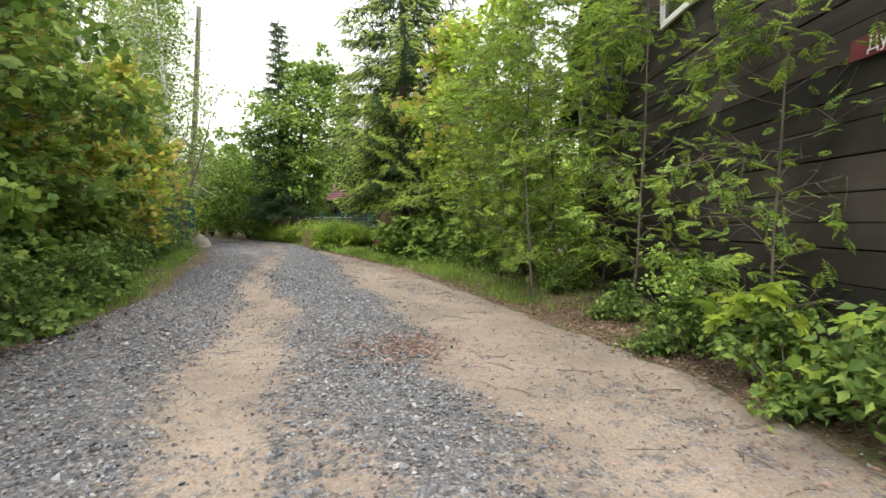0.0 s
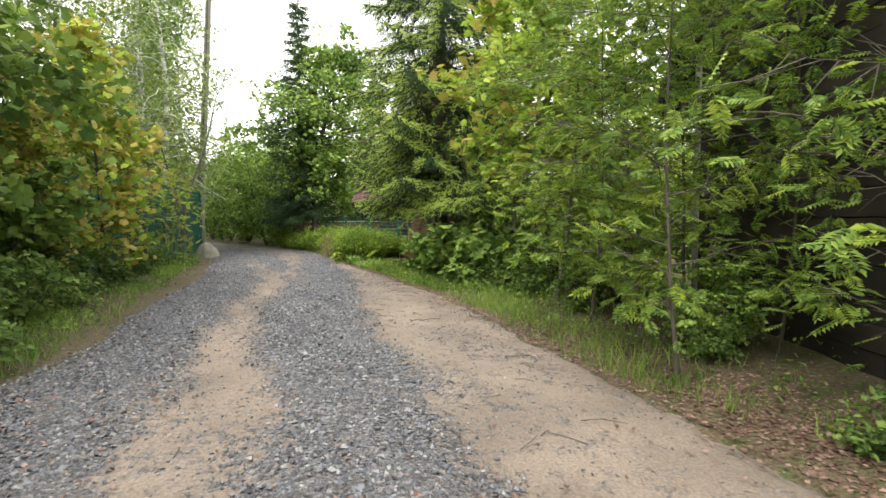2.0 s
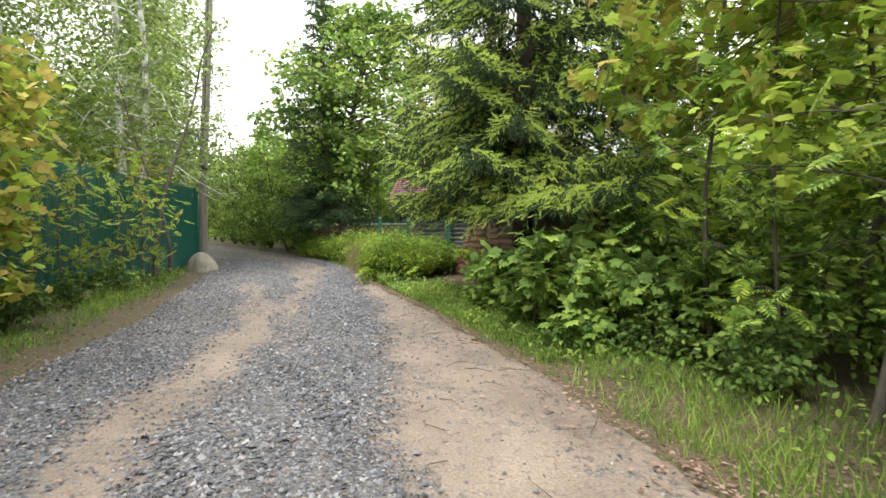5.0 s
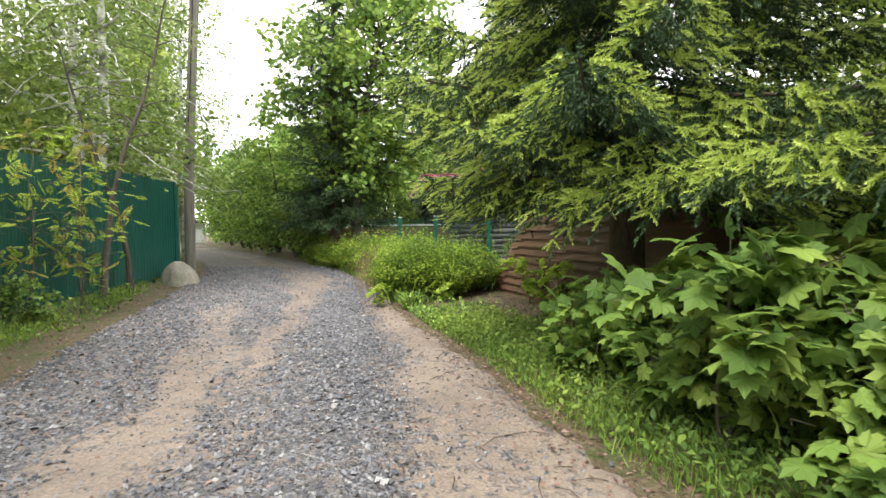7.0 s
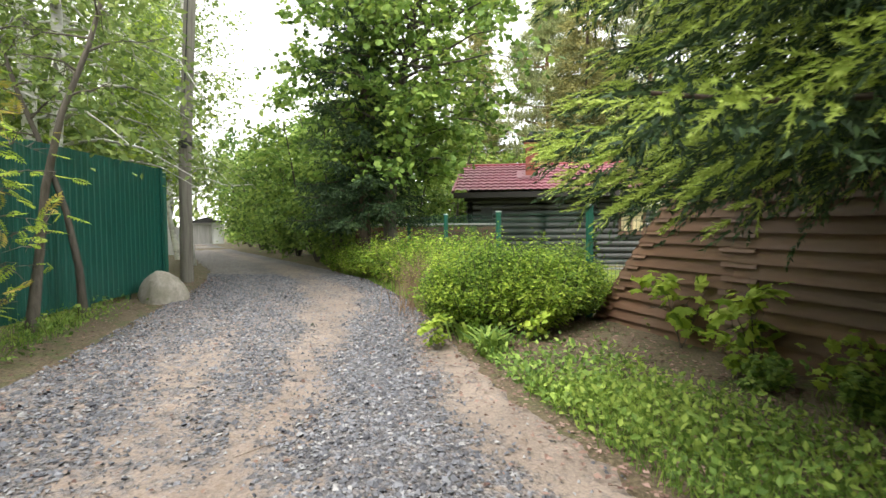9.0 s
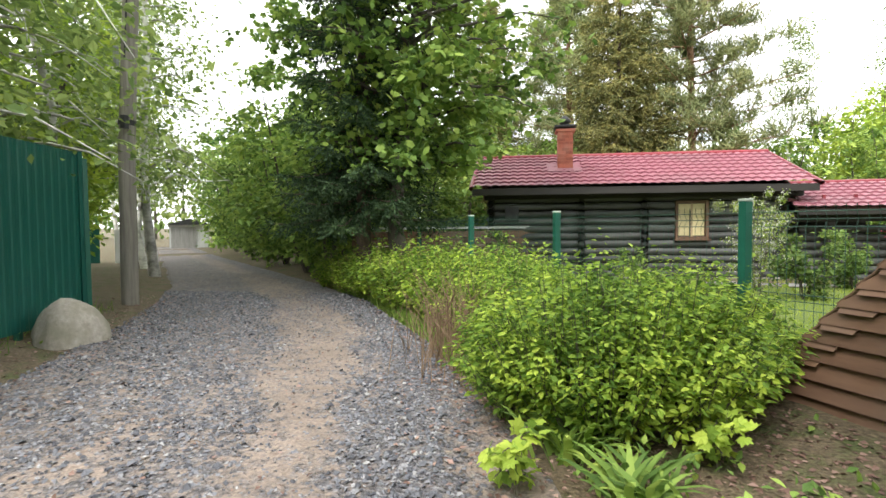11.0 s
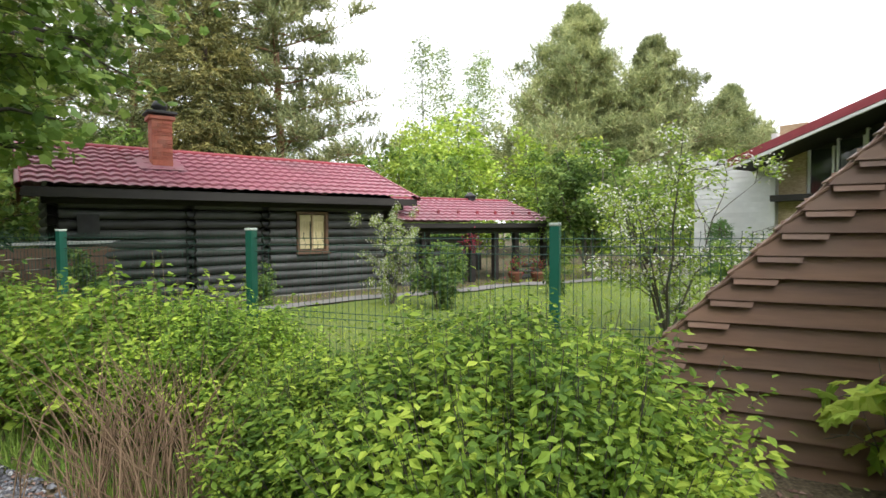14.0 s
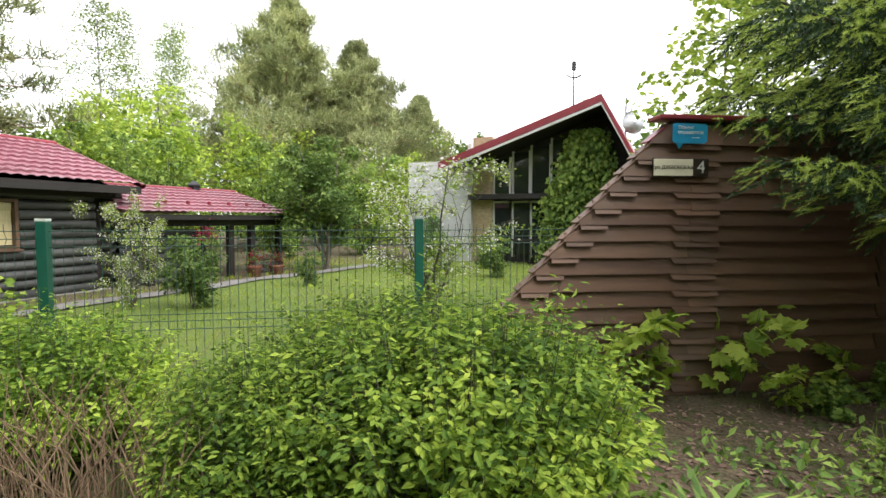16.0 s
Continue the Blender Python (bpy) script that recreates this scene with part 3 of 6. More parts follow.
def build_ground():
    xs = np.concatenate([[-900, -400, -200, -110, -70, -50, -40, -32, -26, -22, -18, -15.5], np.arange(-14, 7.01, 0.16), [8.5, 10, 12, 14, 17, 21, 26, 34, 45, 70, 110, 200, 400, 900]])
    ys = np.concatenate([[-900, -300, -100, -40, -20, -10], np.arange(-6, 32.01, 0.16), [34, 36, 38, 40, 42, 44, 48, 55, 65, 80, 110, 200, 400, 900]])
    X, Y = np.meshgrid(xs, ys)
    Z = ground_z(X, Y)
    on = (X > left_x(Y) + 0.15) & (X < right_x(Y) - 0.15) & (Y > -5.8) & (Y < 43.5)
    Z = np.where(on, Z - 0.08, Z)
    V = np.stack([X, Y, Z], -1).reshape(-1, 3)
    nx = len(xs)
    i = (np.arange(len(ys) - 1)[:, None] * nx + np.arange(nx - 1)[None]).ravel()
    F = np.stack([i, i + 1, i + nx + 1, i + nx], 1)
    ob = new("ground", mesh_arrays("ground", V, F, M["ground"], smooth=True))
    tagged(ob, "dark soil and moss under the verges and garden", "ground", kind="structure")
    # road strip
    ys = np.concatenate([np.arange(-6, 27, 0.09), np.arange(27, 44.1, 0.3)])
    us = np.linspace(-0.06, 1.06, 92)
    U, Y = np.meshgrid(us, ys)
    ragged = 0.05 * wobble(U * 3, Y, 1.4, 2.0) * np.clip(np.abs(U - 0.5) * 3 - 0.8, 0, 1)
    Xl, Xr = left_x(Y), right_x(Y)
    X = Xl + (U + ragged) * (Xr - Xl)
    sand = sand_at(U + 0.045 * wobble(U * 4, Y, 0.9, 5.0), Y)
    edge = np.clip((np.abs(U - 0.5) - 0.47) / 0.09, 0, 1)
    rng = np.random.default_rng(3)
    Z = level(Y) + 0.03 - 0.022 * sand - 0.12 * edge ** 1.3 + 0.008 * wobble(X, Y, 2.3, 1.0) + rng.normal(0, 0.0022, U.shape) * (1.3 - sand)
    V = np.stack([X, Y, Z], -1).reshape(-1, 3)
    nx = len(us)
    i = (np.arange(len(ys) - 1)[:, None] * nx + np.arange(nx - 1)[None]).ravel()
    F = np.stack([i, i + 1, i + nx + 1, i + nx], 1)
    me = mesh_arrays("road", V, F, M["road"], smooth=True)
    at = me.attributes.new("sand", "FLOAT", "POINT")
    at.data.foreach_set("value", sand.ravel().astype(np.float32))
    tagged(new("road", me), "unpaved lane of grey gravel with sandy wheel tracks", "road", kind="structure")


def build_gravel():
    rng = np.random.default_rng(11)
    n = 125000
    y = 1.6 + rng.random(n) ** 1.15 * 23
    u = rng.random(n)
    s = sand_at(u + 0.045 * wobble(u * 4, y, 0.9, 5.0) + rng.normal(0, 0.02, n), y)
    keep = rng.random(n) > np.clip(s * 1.05, 0, 0.955)
    y, u, s = y[keep], u[keep], s[keep]
    x = left_x(y) + u * (right_x(y) - left_x(y))
    size = rng.uniform(0.007, 0.02, len(x)) * np.where(s > 0.5, 0.7, 1.0) * np.where(rng.random(len(x)) < 0.06, 1.6, 1.0)
    P = np.stack([x, y, level(y) + 0.03 - 0.022 * s + size * 0.15], 1)
    octa = np.array([(1, 0.1, 0), (0.1, 1, 0.1), (-1, -0.1, 0), (0, -1, 0.1), (0.25, 0.1, 0.7)])
    f = np.array([(0, 1, 4), (1, 2, 4), (2, 3, 4), (3, 0, 4)])
    D, N = rng.normal(0, 1, (len(x), 3)), rng.normal(0, 1, (len(x), 3))
    D[:, 2] *= 0.25
    N = N * 0.35 + (0, 0, 1)
    v, ff = scatter((octa, f), P, D, N, size)
    v += rng.normal(0, 0.0022, v.shape)
    ob = new("gravel", mesh_arrays("gravel", v, ff, GRAVEL))
    tagged(ob, "loose blue-grey crushed stone lying on the lane", "gravel", kind="stuff")


def gravel_material():
    m, n, l, p = nodes("loose_stones")
    geo = n.new("ShaderNodeNewGeometry")
    tc = n.new("ShaderNodeTexCoord")
    fine = noise_node(n, l, 90, 3, tc.outputs["Object"])
    c = ramp_node(n, l, geo.outputs["Random Per Island"], [(0.0, (0.062, 0.064, 0.076)), (0.5, (0.135, 0.14, 0.16)), (0.85, (0.23, 0.236, 0.26)), (1.0, (0.38, 0.375, 0.37))]).outputs["Color"]
    g = ramp_node(n, l, fine.outputs["Fac"], [(0.3, (0.75, 0.75, 0.75)), (0.7, (1.1, 1.1, 1.1))]).outputs["Color"]
    l.new(mix_node(n, l, c, g, 1.0, "MULTIPLY"), p.inputs["Base Color"])
    p.inputs["Roughness"].default_value = 0.75
    return m


GRAVEL = gravel_material()
build_ground()
build_gravel()


# ---- shingled boundary wall ----
WALL0, WALL_DIR = (-2.69, 19.917), (0.5051, -0.8631)
WALL_ANGLE = math.degrees(math.atan2(WALL_DIR[1], WALL_DIR[0]))
COURSE = 0.123


def shingle_bm(s0, s1, z, h=0.155, out=0.055, cut0=0.0, cut1=0.0, thick=0.018):
    """A lapped board: its lower edge stands out from the wall; cut0 and cut1 slope its ends."""
    bm = bmesh.new()
    q = [(s0 + cut0, -out, z), (s1 - cut1, -out, z), (s1, -0.008, z + h), (s0, -0.008, z + h)]
    a = [bm.verts.new((x, y - thick, zz)) for x, y, zz in q]
    b = [bm.verts.new(c) for c in q]
    bm.faces.new(a)
    bm.faces.new(b[::-1])
    for i in range(4):
        bm.faces.new((a[i], b[i], b[(i + 1) % 4], a[(i + 1) % 4]))
    return bm


def build_shingle_wall():
    g0 = 0.25
    top, run, length = 2.43, 1.96, 5.4
    w = thing("shingle_wall", "low-slung boundary wall clad in lapped brown boards, its end stepping down in a slope", "wall", (WALL0[0], WALL0[1], g0), WALL_ANGLE)
    H = top - g0
    part("backing", prism_bm([(0.03, 0.0), (length, 0.0), (length, H - 0.01), (run + 0.02, H - 0.01)], 0.0, 0.06), M["backing"], w, "dark timber core behind the boards")
    rng = random.Random(5)
    n = int(H / COURSE)
    for i in range(n):
        z = 0.03 + i * COURSE + rng.uniform(-0.004, 0.004)
        left = run * (z + 0.02) / H - 0.02
        joint = 2.12 + rng.uniform(-0.012, 0.012)
        slope = run * COURSE / H * 1.1
        bm = shingle_bm(left, max(joint, left + 0.2), z, cut0=0.0)
        for v in bm.verts:
            if v.co.x < left + 0.01 and v.co.z > z + 0.05:
                v.co.x += slope
        part("board", bm, M["shingle"], w)
        if left < joint - 0.35:
            part("shingle", shingle_bm(left + 0.02, left + 0.27, z - 0.035, 0.1, 0.07, 0.0, 0.05, 0.014), M["shingle"], w)
        part("shingle", shingle_bm(joint - 0.17, joint + 0.23, z - 0.045, 0.12, 0.074, 0.05, 0.0, 0.014), M["shingle"], w)
        part("board", shingle_bm(joint, 3.75 + rng.uniform(-0.02, 0.02), z - 0.006, out=0.06), M["shingle"], w)
        part("board", shingle_bm(3.75, length, z, out=0.057), M["shingle"], w)
        # tile edging that climbs the slope
        t = bmesh.new()
        box_bm(-0.085, -0.06, -0.007, 0.085, 0.07, 0.007, 0.003, t)
        part("edge_tile", t, M["roof_edge"] if i == n - 1 else M["shingle"], w, "", pose(left + slope * 0.5, 0, z + COURSE * 0.55, 0, -math.degrees(math.atan2(H, run)) + 8, 0))
    part("coping", box_bm(run - 0.1, -0.09, H - 0.005, length, 0.1, H + 0.03, 0.008), M["roof_edge"], w, "dark red metal coping")
    return w


def sign_text(words, size, material, parent, m, name="lettering"):
    c = bpy.data.curves.new(name, "FONT")
    c.body, c.size, c.extrude, c.align_x, c.align_y = words, size, 0.0015, "CENTER", "CENTER"
    ob = new(name, c)
    me = bpy.data.meshes.new_from_object(ob.evaluated_get(bpy.context.evaluated_depsgraph_get()))
    bpy.data.objects.remove(ob)
    return part(name, me, material, parent, "", m)


def build_signs():
    ux, uy = WALL_DIR

    def spot(s, out, z):
        return (WALL0[0] + ux * s + uy * out, WALL0[1] + uy * s - ux * out, z)

    s = thing("street_sign", "cream enamel street sign with dark lettering and house number 4", "sign", spot(1.8, 0.105, 2.0), WALL_ANGLE)
    part("plate", box_bm(0.0, -0.012, 0.0, 0.31, 0.0, 0.125, 0.004), M["sign_cream"], s)
    part("rim", box_bm(-0.007, -0.008, -0.007, 0.437, 0.004, 0.132, 0.003), M["sign_brown"], s)
    part("number_plate", box_bm(0.312, -0.013, 0.004, 0.43, -0.001, 0.122, 0.003), M["sign_brown"], s, "dark brown number field")
    sign_text("ул. ДУБРОВСКАЯ", 0.036, M["sign_brown"], s, pose(0.155, -0.014, 0.062, 90, 0, 0))
    sign_text("4", 0.13, M["paint"], s, pose(0.371, -0.015, 0.062, 90, 0, 0), "number")
    b = thing("blue_sign", "blue speech-bubble notice plate fixed on brown boards", "sign", spot(1.94, 0.115, 2.2), WALL_ANGLE)
    part("plate", prism_bm([(0.0, 0.06), (0.012, 0.045), (0.03, 0.04), (0.05, 0.0), (0.085, 0.04), (0.25, 0.042), (0.272, 0.06), (0.272, 0.17), (0.255, 0.185), (0.015, 0.185), (0.0, 0.17)], -0.01, 0.0), M["sign_blue"], b)
    sign_text("Объект", 0.034, M["paint"], b, pose(0.1, -0.013, 0.155, 90, 0, 0))
    sign_text("охраняется", 0.036, M["paint"], b, pose(0.137, -0.013, 0.12, 90, 0, 0))
    part("lettering_bar", box_bm(0.15, -0.013, 0.08, 0.21, -0.011, 0.084), M["paint"], b)


# ---- mesh panel fence ----
POSTS = [(-2.75, 19.81), (-4.06, 21.8), (-5.31, 23.62), (-6.62, 25.6)]


def build_mesh_fence():
    proto = thing("fence_post", "dark green square steel fence post with a pale cap", "fence post", (*POSTS[0], 0.3), 33, "posts of the mesh fence")
    part("shaft", box_bm(-0.035, -0.03, 0, 0.035, 0.03, 1.38, 0.004), M["green_post"], proto)
    part("cap", box_bm(-0.037, -0.032, 1.381, 0.037, 0.032, 1.4, 0.004), M["cap"], proto)
    for x, y in POSTS[1:]:
        copy_thing(proto, pose(x, y, 0.28, 0, 0, 33))
    ends = [(-1.0, 18.0)] + POSTS
    for a, b in zip(ends[:-1], ends[1:]):
        L = math.dist(a, b)
        ang = math.degrees(math.atan2(b[1] - a[1], b[0] - a[0]))
        f = thing("mesh_fence_panel", "welded green wire fence panel with folded ribs between posts", "fence", (*a, 0.3), ang, "panels of the mesh fence")
        T = Tubes()
        k = int(L / 0.055)
        ribs = {1.3: 0, 1.25: 0.03, 1.2: 0, 0.75: 0.0, 0.7: 0.03, 0.65: 0, 0.12: 0}
        T.add([(0, 0, 0.06), (0, 0, 1.2), (0, -0.03, 1.25), (0, 0, 1.3), (0, 0, 1.345)], [0.0022] * 5, 4)
        wire = T.mesh("wire", M["wire"])
        for i in range(1, k):
            part("vertical_wire", wire, None, f, "", pose(i * L / k, 0, 0))
        for z, o in ribs.items():
            T = Tubes()
            T.add([(0.03, -o, z), (L / 2, -o, z), (L - 0.03, -o, z)], [0.003] * 3, 5)
            part("horizontal_wire", T.mesh("wire", M["wire"]), None, f)


# ---- red tiled roof: metal sheet with rolled waves and steps ----
def tile_roof(x0, x1, y0, z0, y1, z1, pitch_x=0.19, step=0.28):
    L = math.hypot(y1 - y0, z1 - z0)
    rows = max(1, round(L / step))
    step = L / rows
    S = np.concatenate([[k * step + 0.002, (k + 0.5) * step, (k + 1) * step - 0.002] for k in range(rows)])
    nx, ns = int((x1 - x0) / pitch_x * 6) + 1, len(S)
    X = np.linspace(x0, x1, nx)
    XX, SS = np.meshgrid(X, S)
    ph = (SS / step) % 1.0
    bump = 0.028 * np.abs(np.sin(XX / pitch_x * np.pi)) + 0.04 * (1 - ph)
    ty, tz = (y1 - y0) / L, (z1 - z0) / L
    sg = -1 if y1 > y0 else 1
    V = np.stack([XX, y0 + ty * SS + sg * abs(tz) * bump, z0 + tz * SS + abs(ty) * bump], -1).reshape(-1, 3)
    i = (np.arange(ns - 1)[:, None] * nx + np.arange(nx - 1)[None]).ravel()
    return mesh_arrays("tiles", V, np.stack([i, i + 1, i + nx + 1, i + nx], 1), M["roof"])


def half_log(x0, x1, y, z, r, rng):
    T = Tubes()
    k = 5
    pts = [(x0 + (x1 - x0) * t, y + rng.uniform(-0.006, 0.006), z + rng.uniform(-0.006, 0.006)) for t in np.linspace(0, 1, k)]
    T.add(pts, [r * rng.uniform(0.95, 1.05) for _ in range(k)], 10)
    return T.mesh("log", M["log"])


def build_window(parent, x0, x1, z0, z1, y, name="window"):
    """A casement: a black sheet for the unlit room behind, a curtain to each side and a short valance, brown frame and
    bars.
    """
    # flat black plate: the room's darkness is put into its colour
    w = part(name, box_bm(x0, y + 0.04, z0, x1, y + 0.06, z1), M["black"], parent, "brown-framed window with cream curtains")
    xm = (x0 + x1) / 2
    for a, b in ((x0 + 0.01, xm - 0.035), (xm + 0.02, x1 - 0.01)):
        n = 7
        V, F = [], []
        for i in range(n * 2 + 1):
            x = a + (b - a) * i / (n * 2)
            yy = y + 0.022 + (0.008 if i % 2 else 0)
            V += [(x, yy, z0 + 0.02), (x, yy, z1 - 0.01)]
        for i in range(n * 2):
            F.append((2 * i, 2 * i + 2, 2 * i + 3, 2 * i + 1))
        part("curtain", mesh_arrays("curtain", V, F, M["cream"]), None, w)
    part("valance", box_bm(x0 + 0.01, y + 0.008, z1 - 0.14, x1 - 0.01, y + 0.018, z1 - 0.01), M["cream"], w)
    t = 0.055
    for a in ((x0 - t, z0 - t, x0, z1 + t), (x1, z0 - t, x1 + t, z1 + t), (x0, z1, x1, z1 + t), (x0, z0 - t, x1, z0)):
        part("window_frame", box_bm(a[0], y - 0.06, a[1], a[2], y + 0.06, a[3], 0.004), M["frame_brown"], w)
    part("glazing_bar", box_bm(xm - 0.017, y - 0.03, z0, xm + 0.017, y + 0.004, z1), M["frame"], w)
    part("window_sill", box_bm(x0 - t - 0.03, y - 0.12, z0 - t - 0.03, x1 + t + 0.03, y - 0.04, z0 - t + 0.005, 0.005), M["frame_brown"], w)
    return w


def build_log_house():
    rng = random.Random(2)
    h = thing("log_house", "low log cabin of blackened round logs under a red metal-tile roof", "house", (-2.4, 27.45, 0.3), 3.6)
    x0, x1, yw, depth = -3.12, 3.15, 0.45, 3.6
    eave, ridge = 2.02, 2.92
    posts = [-2.98, -1.1, 0.22, 2.86]
    d = 0.165
    n = int((eave - 0.12) / d)
    wx0, wx1, wz0, wz1 = 0.92, 1.48, 0.95, 1.66
    for i in range(n):
        z = 0.14 + i * d
        for a, b in zip(posts[:-1], posts[1:]):
            if a == 0.22 and wz0 - 0.12 < z < wz1 + 0.12:
                part("log", half_log(a, wx0 - 0.07, yw, z, 0.079, rng), None, h)
                part("log", half_log(wx1 + 0.07, b, yw, z, 0.079, rng), None, h)
            else:
                part("log", half_log(a, b, yw, z, 0.079, rng), None, h)
        T = Tubes()
        T.add([(x1 - 0.05, yw - 0.18, z + 0.06), (x1 - 0.05, yw + depth + 0.2, z + 0.06)], [0.085] * 2, 9)
        part("log", T.mesh("log", M["log"]), None, h)
        T = Tubes()
        T.add([(x0 + 0.05, yw - 0.18, z + 0.06), (x0 + 0.05, yw + depth + 0.2, z + 0.06)], [0.085] * 2, 9)
        part("log", T.mesh("log", M["log"]), None, h)
        for px in posts[1:3]:
            T = Tubes()
            T.add([(px, yw - 0.16, z + 0.03), (px, yw + 0.2, z + 0.03)], [0.08] * 2, 9)
            part("log_end", T.mesh("log_end", M["log"]), None, h)
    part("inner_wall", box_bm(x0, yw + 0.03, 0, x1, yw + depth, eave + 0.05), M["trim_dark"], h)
    for xg in (x0 + 0.02, x1 - 0.1):
        g = bmesh.new()
        a = [g.verts.new((xg + dx, y, z)) for dx in (0, 0.08) for y, z in ((yw - 0.1, eave), (yw + depth + 0.1, eave), (yw + depth / 2, ridge - 0.06))]
        g.faces.new(a[:3])
        g.faces.new(a[3:])
        for i in range(3):
            g.faces.new((a[i], a[(i + 1) % 3], a[3 + (i + 1) % 3], a[3 + i]))
        part("gable", g, M["trim_dark"], h)
    build_window(h, wx0, wx1, wz0, wz1, yw - 0.02)
    part("side_window", box_bm(-2.75, yw - 0.1, 1.3, -2.45, yw - 0.06, 1.62), M["black"], h, "small dark shuttered hatch")
    part("plinth", box_bm(x0 - 0.05, yw - 0.1, -0.3, x1 + 0.05, yw + depth, 0.08), M["concrete"], h)
    ym = yw + depth / 2
    roof = part("roof", tile_roof(-3.45, 3.45, -0.12, eave, ym, ridge), None, h, "pinkish red metal tiles, wet-looking sheen")
    part("roof_back", tile_roof(-3.45, 3.45, 2 * ym + 0.12, eave, ym, ridge), None, h)
    part("eave_board", box_bm(-3.44, -0.1, eave - 0.16, 3.44, -0.05, eave - 0.015, 0.004), M["trim_dark"], h)
    part("soffit", box_bm(-3.43, -0.05, eave - 0.05, 3.43, yw, eave - 0.02), M["trim_dark"], h)
    part("wall_plate", box_bm(-3.2, yw - 0.16, eave - 0.24, 3.35, yw + 0.02, eave - 0.06, 0.02), M["trim_dark"], h)
    T = Tubes()
    T.add([(-3.46, ym, ridge + 0.02), (0, ym, ridge + 0.02), (3.46, ym, ridge + 0.02)], [0.055] * 3, 8)
    part("ridge_cap", T.mesh("ridge", M["roof_edge"]), None, roof)
    for xs in (-3.46, 3.46):
        for a, b in (((-0.14, eave), (ym, ridge)), ((2 * ym + 0.14, eave), (ym, ridge))):
            T = Tubes()
            T.add([(xs, a[0], a[1] - 0.01), (xs, b[0], b[1] - 0.01)], [0.05] * 2, 6)
            part("verge_trim", T.mesh("verge", M["roof_edge"]), None, roof)
    cx = -1.38
    c = part("chimney", box_bm(cx - 0.17, 1.06, 2.2, cx + 0.17, 1.4, 3.44, 0.008), M["brick"], h, "red brick chimney with a black cowl")
    part("flashing", box_bm(-0.42, -0.36, 0, 0.36, 0.36, 0.012, 0.004), M["roof"], c, "", pose(cx, 1.16, 2.556, 20.8, 0, 0))
    part("crown", box_bm(cx - 0.22, 1.02, 3.36, cx + 0.22, 1.45, 3.43, 0.01), M["brick"], c)
    part("cap", box_bm(cx - 0.25, 0.98, 3.46, cx + 0.25, 1.48, 3.51, 0.012), M["black"], c)
    T = Tubes()
    T.add([(cx, 1.23, 3.5), (cx, 1.23, 3.58), (cx, 1.23, 3.6), (cx, 1.23, 3.7), (cx, 1.23, 3.76)], [0.11, 0.11, 0.15, 0.1, 0.02], 12)
    part("cowl", T.mesh("cowl", M["black"]), None, c)
    # bricks of the chimney face, in half-lapped courses
    for r in range(11):
        for k in range(3):
            x0 = max(-0.172, -0.172 + k * 0.172 - (0.086 if r % 2 else 0))
            x1 = min(0.172, -0.172 + (k + 1) * 0.172 - (0.086 if r % 2 else 0))
            if x1 - x0 > 0.03:
                z = 2.56 + r * 0.073
                part("brick", box_bm(cx + x0 + 0.004, 1.052, z, cx + x1 - 0.004, 1.064, z + 0.064), M["brick"], c)


def build_annex():
    rng = random.Random(7)
    a = thing("garden_annex", "open log veranda with dark posts under a red metal-tile roof", "outbuilding", (0.75, 27.5, 0.3), -2.0)
    L, eave, ridge, ym = 4.35, 1.5, 2.12, 1.95
    part("roof", tile_roof(-0.15, L, -0.1, eave, ym, ridge), None, a, "red metal tiles with snow guards")
    part("roof_back", tile_roof(-0.15, L, 2 * ym + 0.1, eave, ym, ridge), None, a)
    part("eave_board", box_bm(-0.12, -0.06, eave - 0.12, L, -0.02, eave - 0.015), M["trim_dark"], a)
    T = Tubes()
    T.add([(-0.15, ym, ridge + 0.02), (L, ym, ridge + 0.02)], [0.05] * 2, 8)
    part("ridge_cap", T.mesh("ridge", M["roof_edge"]), None, a)
    for i in range(7):
        x = 0.5 + i * 0.56
        part("snow_guard", box_bm(x - 0.03, 0.42, eave + 0.19, x + 0.03, 0.46, eave + 0.29), M["roof_edge"], a)
    for x in (0.55, 1.9, 2.6, 3.25, 4.2):
        part("post", box_bm(x - 0.07, 0.2, -0.1, x + 0.07, 0.34, eave - 0.05, 0.015), M["trim_dark"], a)
    part("back_wall", box_bm(0, 3.2, 0, 2.5, 3.3, eave), M["trim_dark"], a)
    part("back_rail", box_bm(2.5, 3.2, 0, L, 3.3, 0.6), M["trim_dark"], a)
    part("beam", box_bm(-0.1, 0.18, eave - 0.26, L - 0.05, 0.36, eave - 0.1, 0.01), M["trim_dark"], a)
    for i in range(7):
        part("log", half_log(0.05, 1.85, 0.5, 0.1 + i * 0.165, 0.085, rng), None, a)
    for i in range(3):
        part("log", half_log(3.2, 4.25, 0.3, 0.1 + i * 0.165, 0.08, rng), None, a)
    part("floor", box_bm(-0.1, -0.1, -0.25, L, 3.3, 0.02), M["concrete"], a)
    v = part("roof_vent", box_bm(2.95, ym - 0.1, ridge, 3.15, ym + 0.1, ridge + 0.12), M["black"], a)
    T = Tubes()
    T.add([(3.05, ym, ridge + 0.12), (3.05, ym, ridge + 0.15), (3.05, ym, ridge + 0.24)], [0.2, 0.19, 0.03], 4)
    part("vent_hood", T.mesh("hood", M["black"], False), None, v)


